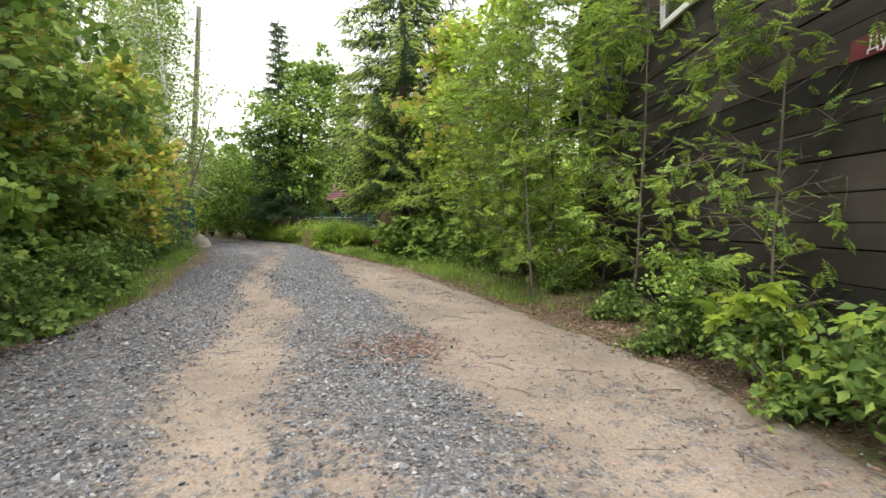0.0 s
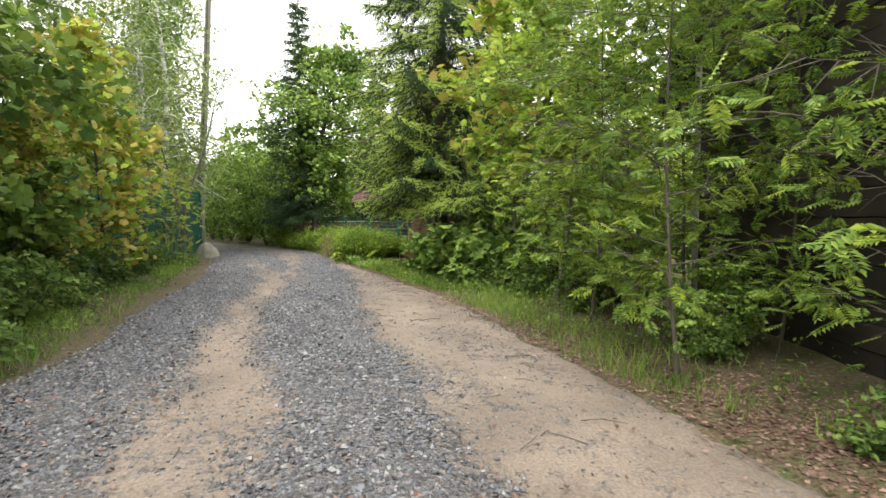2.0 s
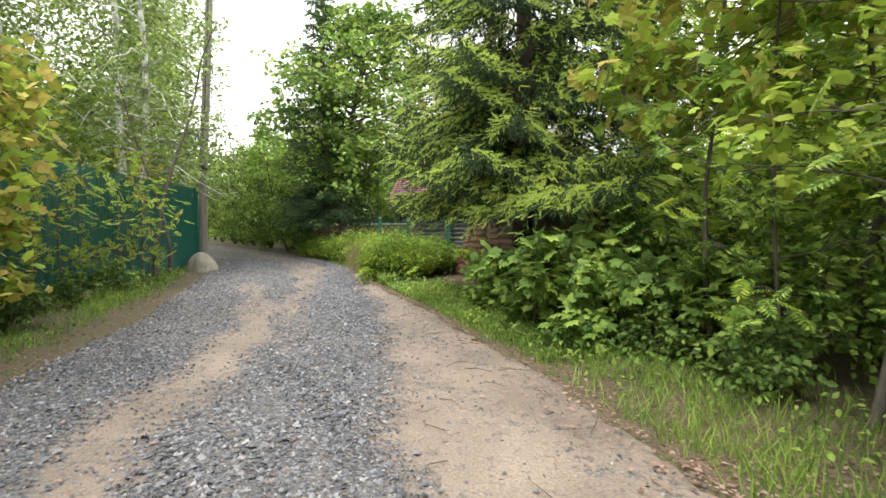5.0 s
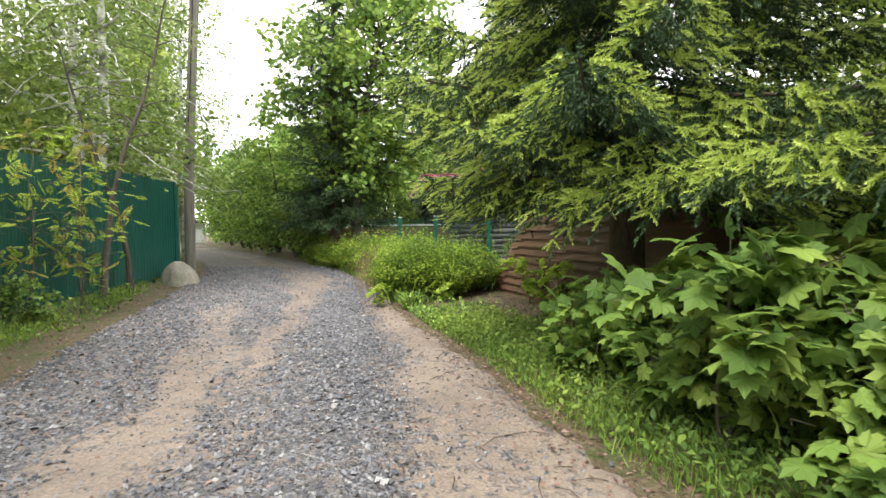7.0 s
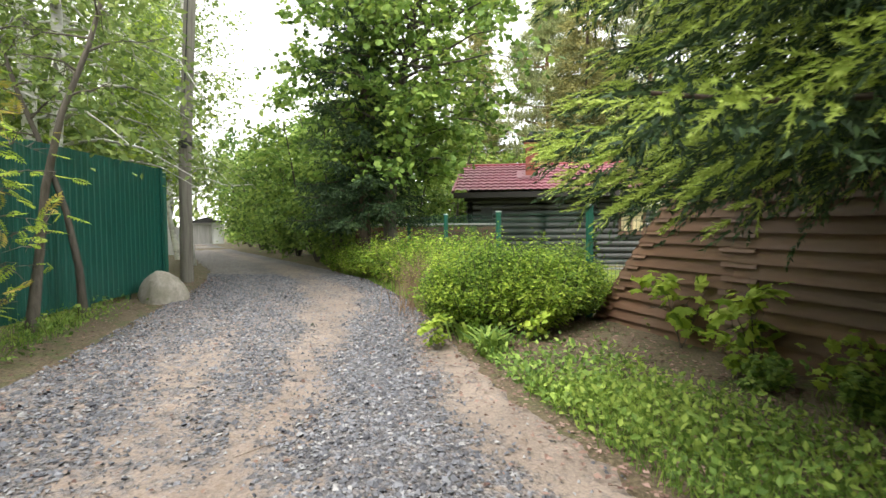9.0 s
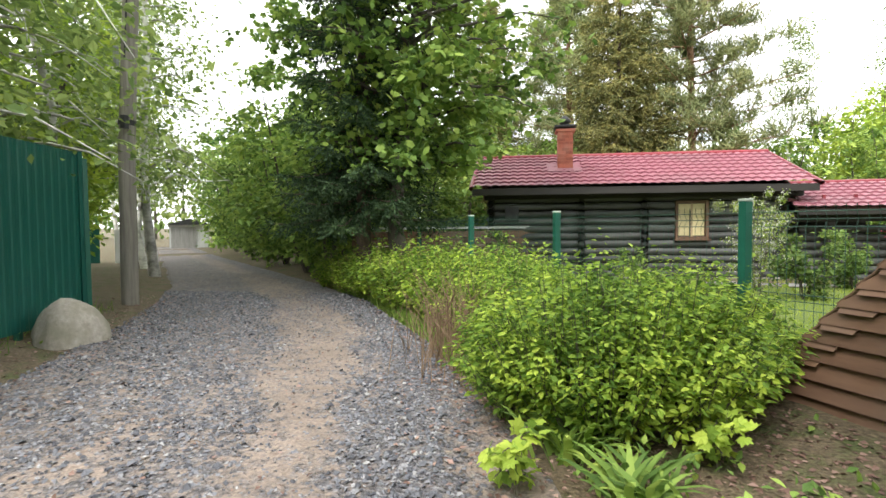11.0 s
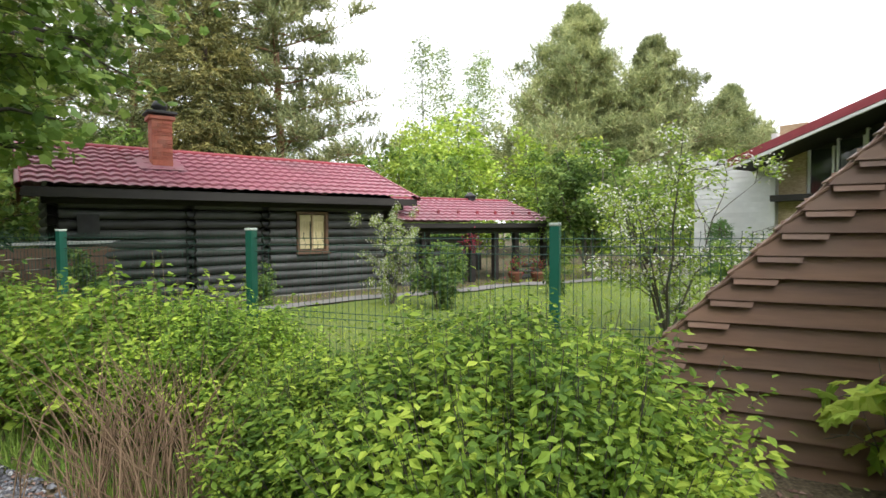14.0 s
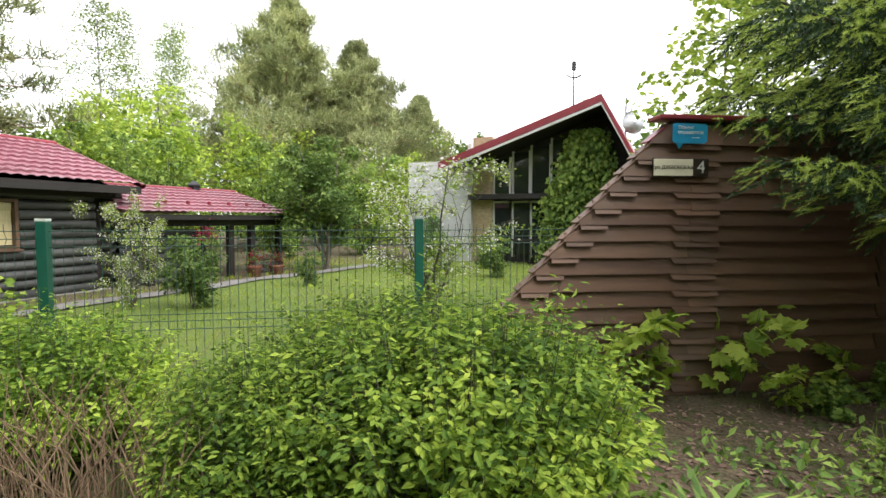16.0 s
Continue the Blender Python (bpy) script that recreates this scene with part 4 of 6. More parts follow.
def build_flower_pots():
    for i, (x, y, s) in enumerate(((3.6, 27.2, 1.0), (4.25, 27.1, 0.9))):
        p = thing("flower_pot", "terracotta pot of pinkish red flowers on the veranda step", "flower pot", (x, y, 0.3), 0, "pots by the veranda")
        T = Tubes()
        T.add([(0, 0, 0), (0, 0, 0.02), (0, 0, 0.26 * s), (0, 0, 0.3 * s), (0, 0, 0.3 * s)], [0.09, 0.12, 0.17, 0.19, 0.15], 14)
        part("pot", T.mesh("pot", M["terracotta"]), None, p)
        rng = np.random.default_rng(20 + i)
        n = 260
        P = rng.normal(0, 1, (n, 3)) * (0.12, 0.12, 0.12) + (0, 0, 0.45 * s)
        D, N = P - (0, 0, 0.3), rng.normal(0, 1, (n, 3))
        v, f = scatter(SMALL, P, D, N, rng.uniform(0.04, 0.07, n))
        part("flowers", mesh_arrays("flowers", v, f, [M["leaf_wild"], M["red_flower"]], np.repeat((rng.random(n) < 0.45).astype(int), 2)), None, p)["kind"] = "stuff"
    b = thing("hanging_basket", "basket of red flowers hanging under the veranda eave", "flower basket", (2.35, 27.35, 1.35), 0)
    rng = np.random.default_rng(31)
    n = 220
    P = rng.normal(0, 1, (n, 3)) * 0.09
    v, f = scatter(SMALL, P, P + 0.01, rng.normal(0, 1, (n, 3)), rng.uniform(0.04, 0.06, n))
    part("flowers", mesh_arrays("flowers", v, f, M["red_flower"]), None, b)["kind"] = "stuff"
    T = Tubes()
    T.add([(0, 0, 0), (0, 0, 0.4)], [0.004] * 2, 4)
    part("chain", T.mesh("chain", M["black"]), None, b)


def build_gable_house():
    """Gable end faces the lane; local x runs along the gable, y into the house."""
    h = thing("white_house", "white-sided house with a red roof, tall gable windows and creeper", "house", (8.4, 20.0, 0.3), -90)
    # local x = -(world y - 20), local y = world x - 8.4
    apex, wl, wr, el, er = 4.64, -4.62, 2.6, 3.06, 0.9
    yw = 1.3
    for (xa, za), (xb, zb), nm in (((0, apex), (wl, el), "roof"), ((0, apex), (wr, apex - 4.9), "roof_slope")):
        bm = bmesh.new()
        q = [(xa, -0.02, za), (xb, -0.02, zb), (xb, 9, zb), (xa, 9, za)]
        a = [bm.verts.new(c) for c in q]
        b = [bm.verts.new((x, y, z - 0.2)) for x, y, z in q]
        bm.faces.new(a)
        bm.faces.new(b[::-1])
        for i in range(4):
            bm.faces.new((a[i], b[i], b[(i + 1) % 4], a[(i + 1) % 4]))
        part(nm, bm, M["roof_edge"], h, "dark red metal roof")
        bm = bmesh.new()
        q = [(xa, 0.07, za - 0.205), (xb, 0.07, zb - 0.205), (xb, 8.9, zb - 0.205), (xa, 8.9, za - 0.205)]
        a = [bm.verts.new(c) for c in q]
        b = [bm.verts.new((x, y, z - 0.03)) for x, y, z in q]
        bm.faces.new(a)
        bm.faces.new(b[::-1])
        for i in range(4):
            bm.faces.new((a[i], b[i], b[(i + 1) % 4], a[(i + 1) % 4]))
        part("soffit", bm, M["trim_dark"], h, "dark brown boarded soffit")
        bm = bmesh.new()
        dz = 0.24
        q = [(xa, -0.01, za - dz + 0.03), (xb, -0.01, zb - dz + 0.03), (xb, 0.06, zb - dz + 0.03), (xa, 0.06, za - dz + 0.03)]
        a = [bm.verts.new(c) for c in q]
        b = [bm.verts.new((x, y, z - 0.07)) for x, y, z in q]
        bm.faces.new(a)
        bm.faces.new(b[::-1])
        for i in range(4):
            bm.faces.new((a[i], b[i], b[(i + 1) % 4], a[(i + 1) % 4]))
        part("barge_board", bm, M["white"], h)
    # siding boards of the side bay
    left, cx = -6.24, -4.11
    for i in range(24):
        z = i * 0.135
        part("siding_board", shingle_bm(left, cx, z, 0.14, 0.022, thick=0.01), M["white"], h, "", pose(0, yw, 0))
    part("side_wall", box_bm(left, yw + 0.001, 0, cx, yw + 0.2, 3.2), M["white"], h)
    part("corner_board", box_bm(cx - 0.05, yw - 0.06, 0, cx + 0.06, yw + 0.1, 3.75), M["white"], h)
    part("stone_cladding", box_bm(cx + 0.06, yw + 0.12, 0, -3.42, yw + 0.3, 3.95), M["ochre"], h, "ochre stone cladding beside the windows")
    part("gable_wall", prism_bm([(-3.42, 0), (2.3, 0), (2.3, 0.3), (0, 4.4), (-3.42, 3.3)], yw + 0.3, yw + 0.5), M["trim_dark"], h)
    for x0, x1, zt in ((-3.35, -2.88, 3.45), (-2.74, -2.27, 3.62), (-2.17, -1.65, 3.78), (-1.56, -1.04, 3.95)):
        w = part("gable_window", box_bm(x0, yw + 0.2, 2.2, x1, yw + 0.26, zt - 0.2), M["glass"], h, "tall dark gable pane")
        for xx in (x0 - 0.05, x1):
            part("window_frame", box_bm(xx, yw + 0.14, 2.15, xx + 0.05, yw + 0.3, zt - 0.15), M["white"], w)
        w = part("lower_window", box_bm(x0, yw + 0.2, 0.3, x1, yw + 0.26, 1.9), M["glass"], h)
        part("window_frame", box_bm(x0 - 0.05, yw + 0.14, 0.25, x0, yw + 0.3, 1.95), M["white"], w)
        part("window_frame", box_bm(x0, yw + 0.14, 1.9, x1, yw + 0.3, 1.96), M["white"], w)
    part("balcony_beam", box_bm(cx + 0.06, yw - 0.35, 2.0, 1.8, yw + 0.1, 2.16, 0.01), M["trim_dark"], h)
    part("balcony_rail", box_bm(-3.3, yw - 0.3, 0.75, -1.4, yw - 0.26, 0.82), M["trim_dark"], h)
    for i in range(12):
        part("baluster", box_bm(-3.26 + i * 0.16, yw - 0.29, 0.1, -3.23 + i * 0.16, yw - 0.27, 0.75), M["trim_dark"], h)
    part("far_wall", box_bm(left, yw + 0.5, 0, 2.3, 8.8, 2.6), M["white"], h)
    v = thing("weather_vane", "thin weather vane on the roof ridge", "weather vane", (12.1, 21.36, 4.3))
    T = Tubes()
    T.add([(0, 0, -0.1), (0, 0, 2.55)], [0.03, 0.024], 5)
    part("rod", T.mesh("rod", M["black"]), None, v)
    T = Tubes()
    T.add([(-0.1, 0.22, 2.15), (-0.05, 0.1, 2.08), (0, 0, 2.06), (0.05, -0.1, 2.08), (0.1, -0.22, 2.15)], [0.024] * 5, 5)
    part("arm", T.mesh("arm", M["black"]), None, v)
    part("bird", box_bm(-0.03, -0.07, 2.3, 0.03, 0.07, 2.6, 0.025), M["black"], v)
    d = thing("satellite_dish", "small grey satellite dish on a mast by the roof slope", "satellite dish", (10.3, 19.55, 3.75))
    T = Tubes()
    T.add([(0, 0, 0.0), (0, 0, 1.45)], [0.03, 0.025], 5)
    part("mast", T.mesh("mast", M["steel"]), None, d)
    T = Tubes()
    T.add([(0, -0.2, 0.72), (-0.03, -0.22, 0.72), (-0.08, -0.24, 0.74)], [0.34, 0.26, 0.02], 14)
    part("dish", T.mesh("dish", M["steel"]), None, d)


def build_green_fence():
    f = thing("green_metal_fence", "tall dark green profiled steel fence beside the lane", "fence", (-9.9, 21.3, 0.4))
    runs = [((0, 0), (1.75, -6.2)), ((1.75, -6.2), (1.5, -15.5)), ((0, 0), (-3.5, 0.9))]
    for (ax, ay), (bx, by) in runs:
        L = math.hypot(bx - ax, by - ay)
        ang = math.degrees(math.atan2(by - ay, bx - ax))
        k = max(1, round(L / 1.15))
        w = L / k
        prof = []
        period = w / 8
        for i in range(8):
            prof += [(i * period, 0), (i * period + period * 0.36, 0), (i * period + period * 0.5, 0.007), (i * period + period * 0.86, 0.007)]
        prof.append((w, 0))
        V, F = [], []
        for x, y in prof:
            V += [(x, y, 0.03), (x, y, 2.07)]
        for i in range(len(prof) - 1):
            F.append((2 * i, 2 * i + 2, 2 * i + 3, 2 * i + 1))
        me = mesh_arrays("sheet", V, F, M["green_metal"])
        for i in range(k):
            a = math.radians(ang)
            part("sheet", me, None, f, "", pose(ax + math.cos(a) * w * i, ay + math.sin(a) * w * i, 0, 0, 0, ang))
            part("rail_post", box_bm(-0.03, -0.09, -0.2, 0.03, -0.03, 2.0), M["green_post"], f, "", pose(ax + math.cos(a) * w * i, ay + math.sin(a) * w * i, 0, 0, 0, ang))
    part("edge_strip", box_bm(-0.03, -0.03, -0.1, 0.03, 0.03, 2.09, 0.004), M["green_metal"], f)
    for (x, z, l, r) in ((0.35, 1.75, 0.4, 20), (0.3, 1.6, 0.16, 35)):
        part("scratch", box_bm(-0.006, -0.024, -l / 2, 0.006, -0.02, l / 2), M["paint"], f, "pale scratch in the paint", pose(0.35 * 0.27 + x * 0.1, -0.8 + x, z, 0, r, -74))


def build_boulder():
    bm = bmesh.new()
    bmesh.ops.create_icosphere(bm, subdivisions=4, radius=1.0)
    for v in bm.verts:
        c = v.co
        k = 1 + 0.16 * noise.noise(c * 1.3) + 0.05 * noise.noise(c * 4) + 0.02 * noise.noise(c * 11)
        v.co = Vector((c.x * 0.37 * k, c.y * 0.33 * k, c.z * 0.42 * k))
        if v.co.x > 0.1:
            v.co.z -= (v.co.x - 0.1) * 0.45
    me = bpy.data.meshes.new("boulder")
    bm.to_mesh(me)
    bm.free()
    me.materials.append(M["granite"])
    for p in me.polygons:
        p.use_smooth = True
    ob = new("boulder", me)
    ob.matrix_basis = pose(-9.2, 20.45, 0.34, 0, 0, -20)
    tagged(ob, "rounded grey-tan granite boulder at the fence corner", "boulder")


def build_pole():
    p = thing("utility_pole", "leaning weathered wooden utility pole beside the lane", "utility pole", (-10.66, 22.9, 0.2))
    T = Tubes()
    T.add([(0, 0, 0), (0.03, 0, 2.5), (0.2, 0, 5), (0.36, 0, 7.5), (0.5, 0, 10)], [0.13, 0.122, 0.115, 0.11, 0.1], 12)
    part("shaft", T.mesh("shaft", M["pole"]), None, p)
    T = Tubes()
    T.add([(0.05, 0, 2.92), (0.055, 0, 3.0)], [0.132, 0.132], 12)
    part("band", T.mesh("band", M["black"]), None, p, "dark wire band")
    part("meter_box", box_bm(0.1, -0.2, 2.85, 0.18, -0.1, 3.05, 0.01), M["black"], p)
    part("bracket", box_bm(-0.02, -0.16, 3.8, 0.05, -0.11, 4.1, 0.01), M["steel"], p)
    T = Tubes()
    T.add([(0.15, -0.12, 3.9), (0.24, -0.12, 5), (0.4, -0.12, 7.5), (0.5, -0.12, 9.5)], [0.012] * 4, 5)
    part("cable", T.mesh("cable", M["black"]), None, p)


def build_barn():
    """Dark plank building: its gable faces the lane."""
    xb, y0, y1 = 2.8, 1.5, 10.9
    b = thing("plank_barn", "old weathered dark plank barn with a steep gable", "barn", (xb, y0, 0))
    L = y1 - y0
    ye, ze = L + 0.9, 3.25
    ym, zm = L / 2, 3.25 + (L / 2 + 0.9) * 0.95
    rng = random.Random(9)
    z, i = 0.0, 0
    while z < 5.4:
        hgt = rng.uniform(0.17, 0.25)
        lim = L if z < 3.9 else max(0.5, L - (z - 3.9) / 0.95)
        a = 0.0 if z < 3.9 else L - lim
        cuts = sorted([a, lim] + [c for c in (rng.uniform(1.5, 4), rng.uniform(4.5, 8)) if a < c < lim])
        for c0, c1 in zip(cuts[:-1], cuts[1:]):
            o = rng.uniform(0, 0.014)
            part("plank", box_bm(-0.03 - o, c0 + 0.004, z + 0.006, 0.0, c1 - 0.004, z + hgt - rng.uniform(0.0, 0.008), 0.003), M["barn"], b)
        z += hgt
    g = bmesh.new()
    a = [(0.0, 0), (L, 0), (L, 3.9), (ym, zm - 0.2), (0, 3.9)]
    va = [g.verts.new((0.002, y, zz)) for y, zz in a]
    vb = [g.verts.new((0.15, y, zz)) for y, zz in a]
    g.faces.new(va)
    g.faces.new(vb[::-1])
    for k in range(5):
        g.faces.new((va[k], vb[k], vb[(k + 1) % 5], va[(k + 1) % 5]))
    part("gable_wall", g, M["barn"], b)
    part("side_wall", box_bm(0.15, L - 0.15, 0, 5.0, L, 3.85), M["barn"], b)
    part("rear_wall", box_bm(0.15, 0.0, 0, 5.0, 0.15, 3.85), M["barn"], b)
    for ya, za, yb, zb in ((ye, ze, ym, zm), (-0.9, ze, ym, zm)):
        r = bmesh.new()
        q = [(-0.35, ya, za), (-0.35, yb, zb), (5.2, yb, zb), (5.2, ya, za)]
        va = [r.verts.new(c) for c in q]
        vb = [r.verts.new((x, y, zz - 0.16)) for x, y, zz in q]
        r.faces.new(va)
        r.faces.new(vb[::-1])
        for k in range(4):
            r.faces.new((va[k], vb[k], vb[(k + 1) % 4], va[(k + 1) % 4]))
        part("roof_slope", r, M["trim_dark"], b, "dark roof boarding")
    part("corner_board", box_bm(-0.07, L - 0.12, 0.15, -0.045, L + 0.05, 3.8, 0.003), M["greyboard"], b, "pale grey corner board")
    w = part("gable_window", box_bm(-0.05, 3.9, 3.75, -0.04, 5.3, 4.6), M["glass"], b)
    part("window_frame", box_bm(-0.09, 3.85, 3.68, -0.05, 5.35, 3.75), M["paint"], w)
    part("window_frame", box_bm(-0.09, 5.3, 3.75, -0.05, 5.37, 4.6), M["paint"], w)
    s = thing("name_board", "small red board with hand-painted white lettering", "sign", (xb - 0.062, 3.3, 2.42), -90)
    part("board", prism_bm([(-0.37, -0.065), (0.37, -0.08), (0.39, 0.055), (0.27, 0.08), (-0.35, 0.068)], -0.02, 0.0), M["redsign"], s)
    sign_text("Дубров", 0.125, M["paint"], s, pose(0.02, -0.024, 0.0, 90, 0, 0))


def build_far():
    g = thing("garage", "small pale garage with grey door ending the lane", "garage", (-25.0, 43.8, 0.2), 38)
    part("wall", box_bm(-1.3, 0, 0, 0.85, 3, 1.5), M["white"], g)
    part("door", box_bm(-1.2, -0.06, 0, 0.1, 0, 1.35, 0.01), M["greyboard"], g)
    part("side_door", box_bm(0.3, -0.05, 0, 0.75, 0, 1.25, 0.01), M["white"], g)
    part("roof", prism_bm([(-1.45, 1.5), (1.0, 1.5), (-0.2, 1.85)], -0.3, 3.3), M["black"], g, "dark low roof")
    f = thing("white_fence", "white board fence at the far bend", "fence", (-18.5, 31.0, 0.3), 43)
    for i in range(4):
        part("board", box_bm(i * 0.3, 0, 0, i * 0.3 + 0.28, 0.03, 1.15), M["white"], f)
    f = thing("green_fence", "short green metal fence in the distance", "fence", (-19.6, 30.1, 0.3), 43)
    for i in range(2):
        part("sheet", box_bm(i * 0.5, 0, 0, i * 0.5 + 0.49, 0.03, 1.35), M["green_metal"], f)
    r = thing("log_fence", "low stacked-board fence beside the big maple", "fence", (-8.3, 26.4, 0.3), 20)
    for i in range(7):
        part("board", box_bm(0, 0, i * 0.16, 5.6, 0.05, i * 0.16 + 0.145, 0.005), M["shingle"], r)
    part("rail", box_bm(0, -0.02, 1.15, 5.6, 0.07, 1.2), M["white"], r)


build_shingle_wall()
build_signs()
build_mesh_fence()
build_log_house()
build_annex()
build_flower_pots()
build_gable_house()
build_green_fence()
build_boulder()
build_pole()
build_barn()
build_far()


# ---- plants ----
def leaf_tree(name, seed, h, spread, base, limbs, twigs, leaves, proto, size, leaf_mat, bark, r0, rise=0.5, droop=0.3, stems=1, cluster=0.12, lean=(0, 0), profile=None, label="", category="tree", group="", at=(0, 0, 0), rz=0, sides=7, flat=0.6, mix=None, mixp=0.0, fine=True):
    """A branching plant: trunk or several stems with limbs and twigs, and single leaves along the twigs."""
    rng = np.random.default_rng(seed)
    T = Tubes()
    tw_a, tw_b = [], []
    prof = profile or (lambda t: math.sin(math.pi * min(1, 0.18 + 0.82 * t)) ** 0.7)
    for s in range(stems):
        az0 = rng.uniform(0, 2 * math.pi)
        sp = 0.0 if stems == 1 else spread * rng.uniform(0.25, 0.75)
        hh = h * (1.0 if s == 0 else rng.uniform(0.65, 1.0))
        k = 8
        tt = np.linspace(0, 1, k)
        pts = np.stack([lean[0] * tt ** 1.5 + sp * math.cos(az0) * tt + np.cumsum(rng.normal(0, 0.012 * hh, k)) * (tt > 0), lean[1] * tt ** 1.5 + sp * math.sin(az0) * tt + np.cumsum(rng.normal(0, 0.012 * hh, k)) * (tt > 0), tt * hh], 1)
        rs = r0 * (1 - 0.86 * tt) * (1.0 if stems == 1 else rng.uniform(0.7, 1))
        rs[0] *= 1.25
        T.add(pts, rs, sides)
        nl = max(3, int(limbs / stems))
        for i in range(nl):
            t = base + (0.97 - base) * (i + rng.random()) / nl
            o = np.array([np.interp(t, tt, pts[:, j]) for j in range(3)])
            az = i * 2.4 + rng.uniform(-0.5, 0.5)
            L = spread * prof((t - base) / (1 - base)) * rng.uniform(0.7, 1.15) * (0.6 if stems > 1 else 1)
            up = rise * rng.uniform(0.5, 1.3) + 0.5 * max(0, t - 0.8) / 0.2
            ss = np.linspace(0, 1, 5)
            lp = o + np.stack([math.cos(az) * L * ss, math.sin(az) * L * ss, L * (up * ss - droop * ss ** 2)], 1)
            lp[1:] += rng.normal(0, 0.03 * L, (4, 3))
            T.add(lp, np.maximum(r0 * 0.4 * (1 - t * 0.6) * (1 - 0.85 * ss), 0.003), 5 if fine else 3)
            for _ in range(twigs):
                q = rng.uniform(0.2, 1.0)
                p0 = np.array([np.interp(q, ss, lp[:, j]) for j in range(3)])
                d = np.array([math.cos(az), math.sin(az), 0]) * 0.6 + rng.normal(0, 0.6, 3) * (1, 1, 0.7) + (0, 0, 0.15)
                d /= np.linalg.norm(d)
                p1 = p0 + d * L * rng.uniform(0.18, 0.42) - (0, 0, droop * L * 0.12)
                if fine:
                    T.add([p0, (p0 + p1) / 2 + rng.normal(0, 0.02 * L, 3), p1], [0.006, 0.004, 0.002], 3)
                tw_a.append(p0)
                tw_b.append(p1)
    A, B = np.array(tw_a), np.array(tw_b)
    k = rng.integers(0, len(A), leaves)
    s = rng.uniform(0.15, 1.08, leaves)[:, None]
    P = A[k] * (1 - s) + B[k] * s + rng.normal(0, cluster, (leaves, 3)) * (1, 1, 0.7)
    P[:, 2] = np.maximum(P[:, 2], 0.03)
    ax = B[k] - A[k]
    ax /= np.linalg.norm(ax, axis=1)[:, None]
    D = ax * 0.5 + rng.normal(0, 0.6, (leaves, 3)) * (1, 1, 0.5) - (0, 0, 0.25)
    N = rng.normal(0, flat, (leaves, 3)) + (0, 0, 1)
    V, F = scatter(proto, P, D, N, size * rng.uniform(0.6, 1.25, leaves))
    e = thing(name, label, category, at, rz, group)
    part("trunk" if stems == 1 else "stem", T.mesh("trunk", bark), None, e)
    if mix is None:
        part("crown", mesh_arrays("crown", V, F, leaf_mat), None, e)
    else:
        idx = np.repeat((rng.random(leaves) < mixp).astype(int), len(proto[1]))
        part("crown", mesh_arrays("crown", V, F, [leaf_mat, mix], idx), None, e)
    return e


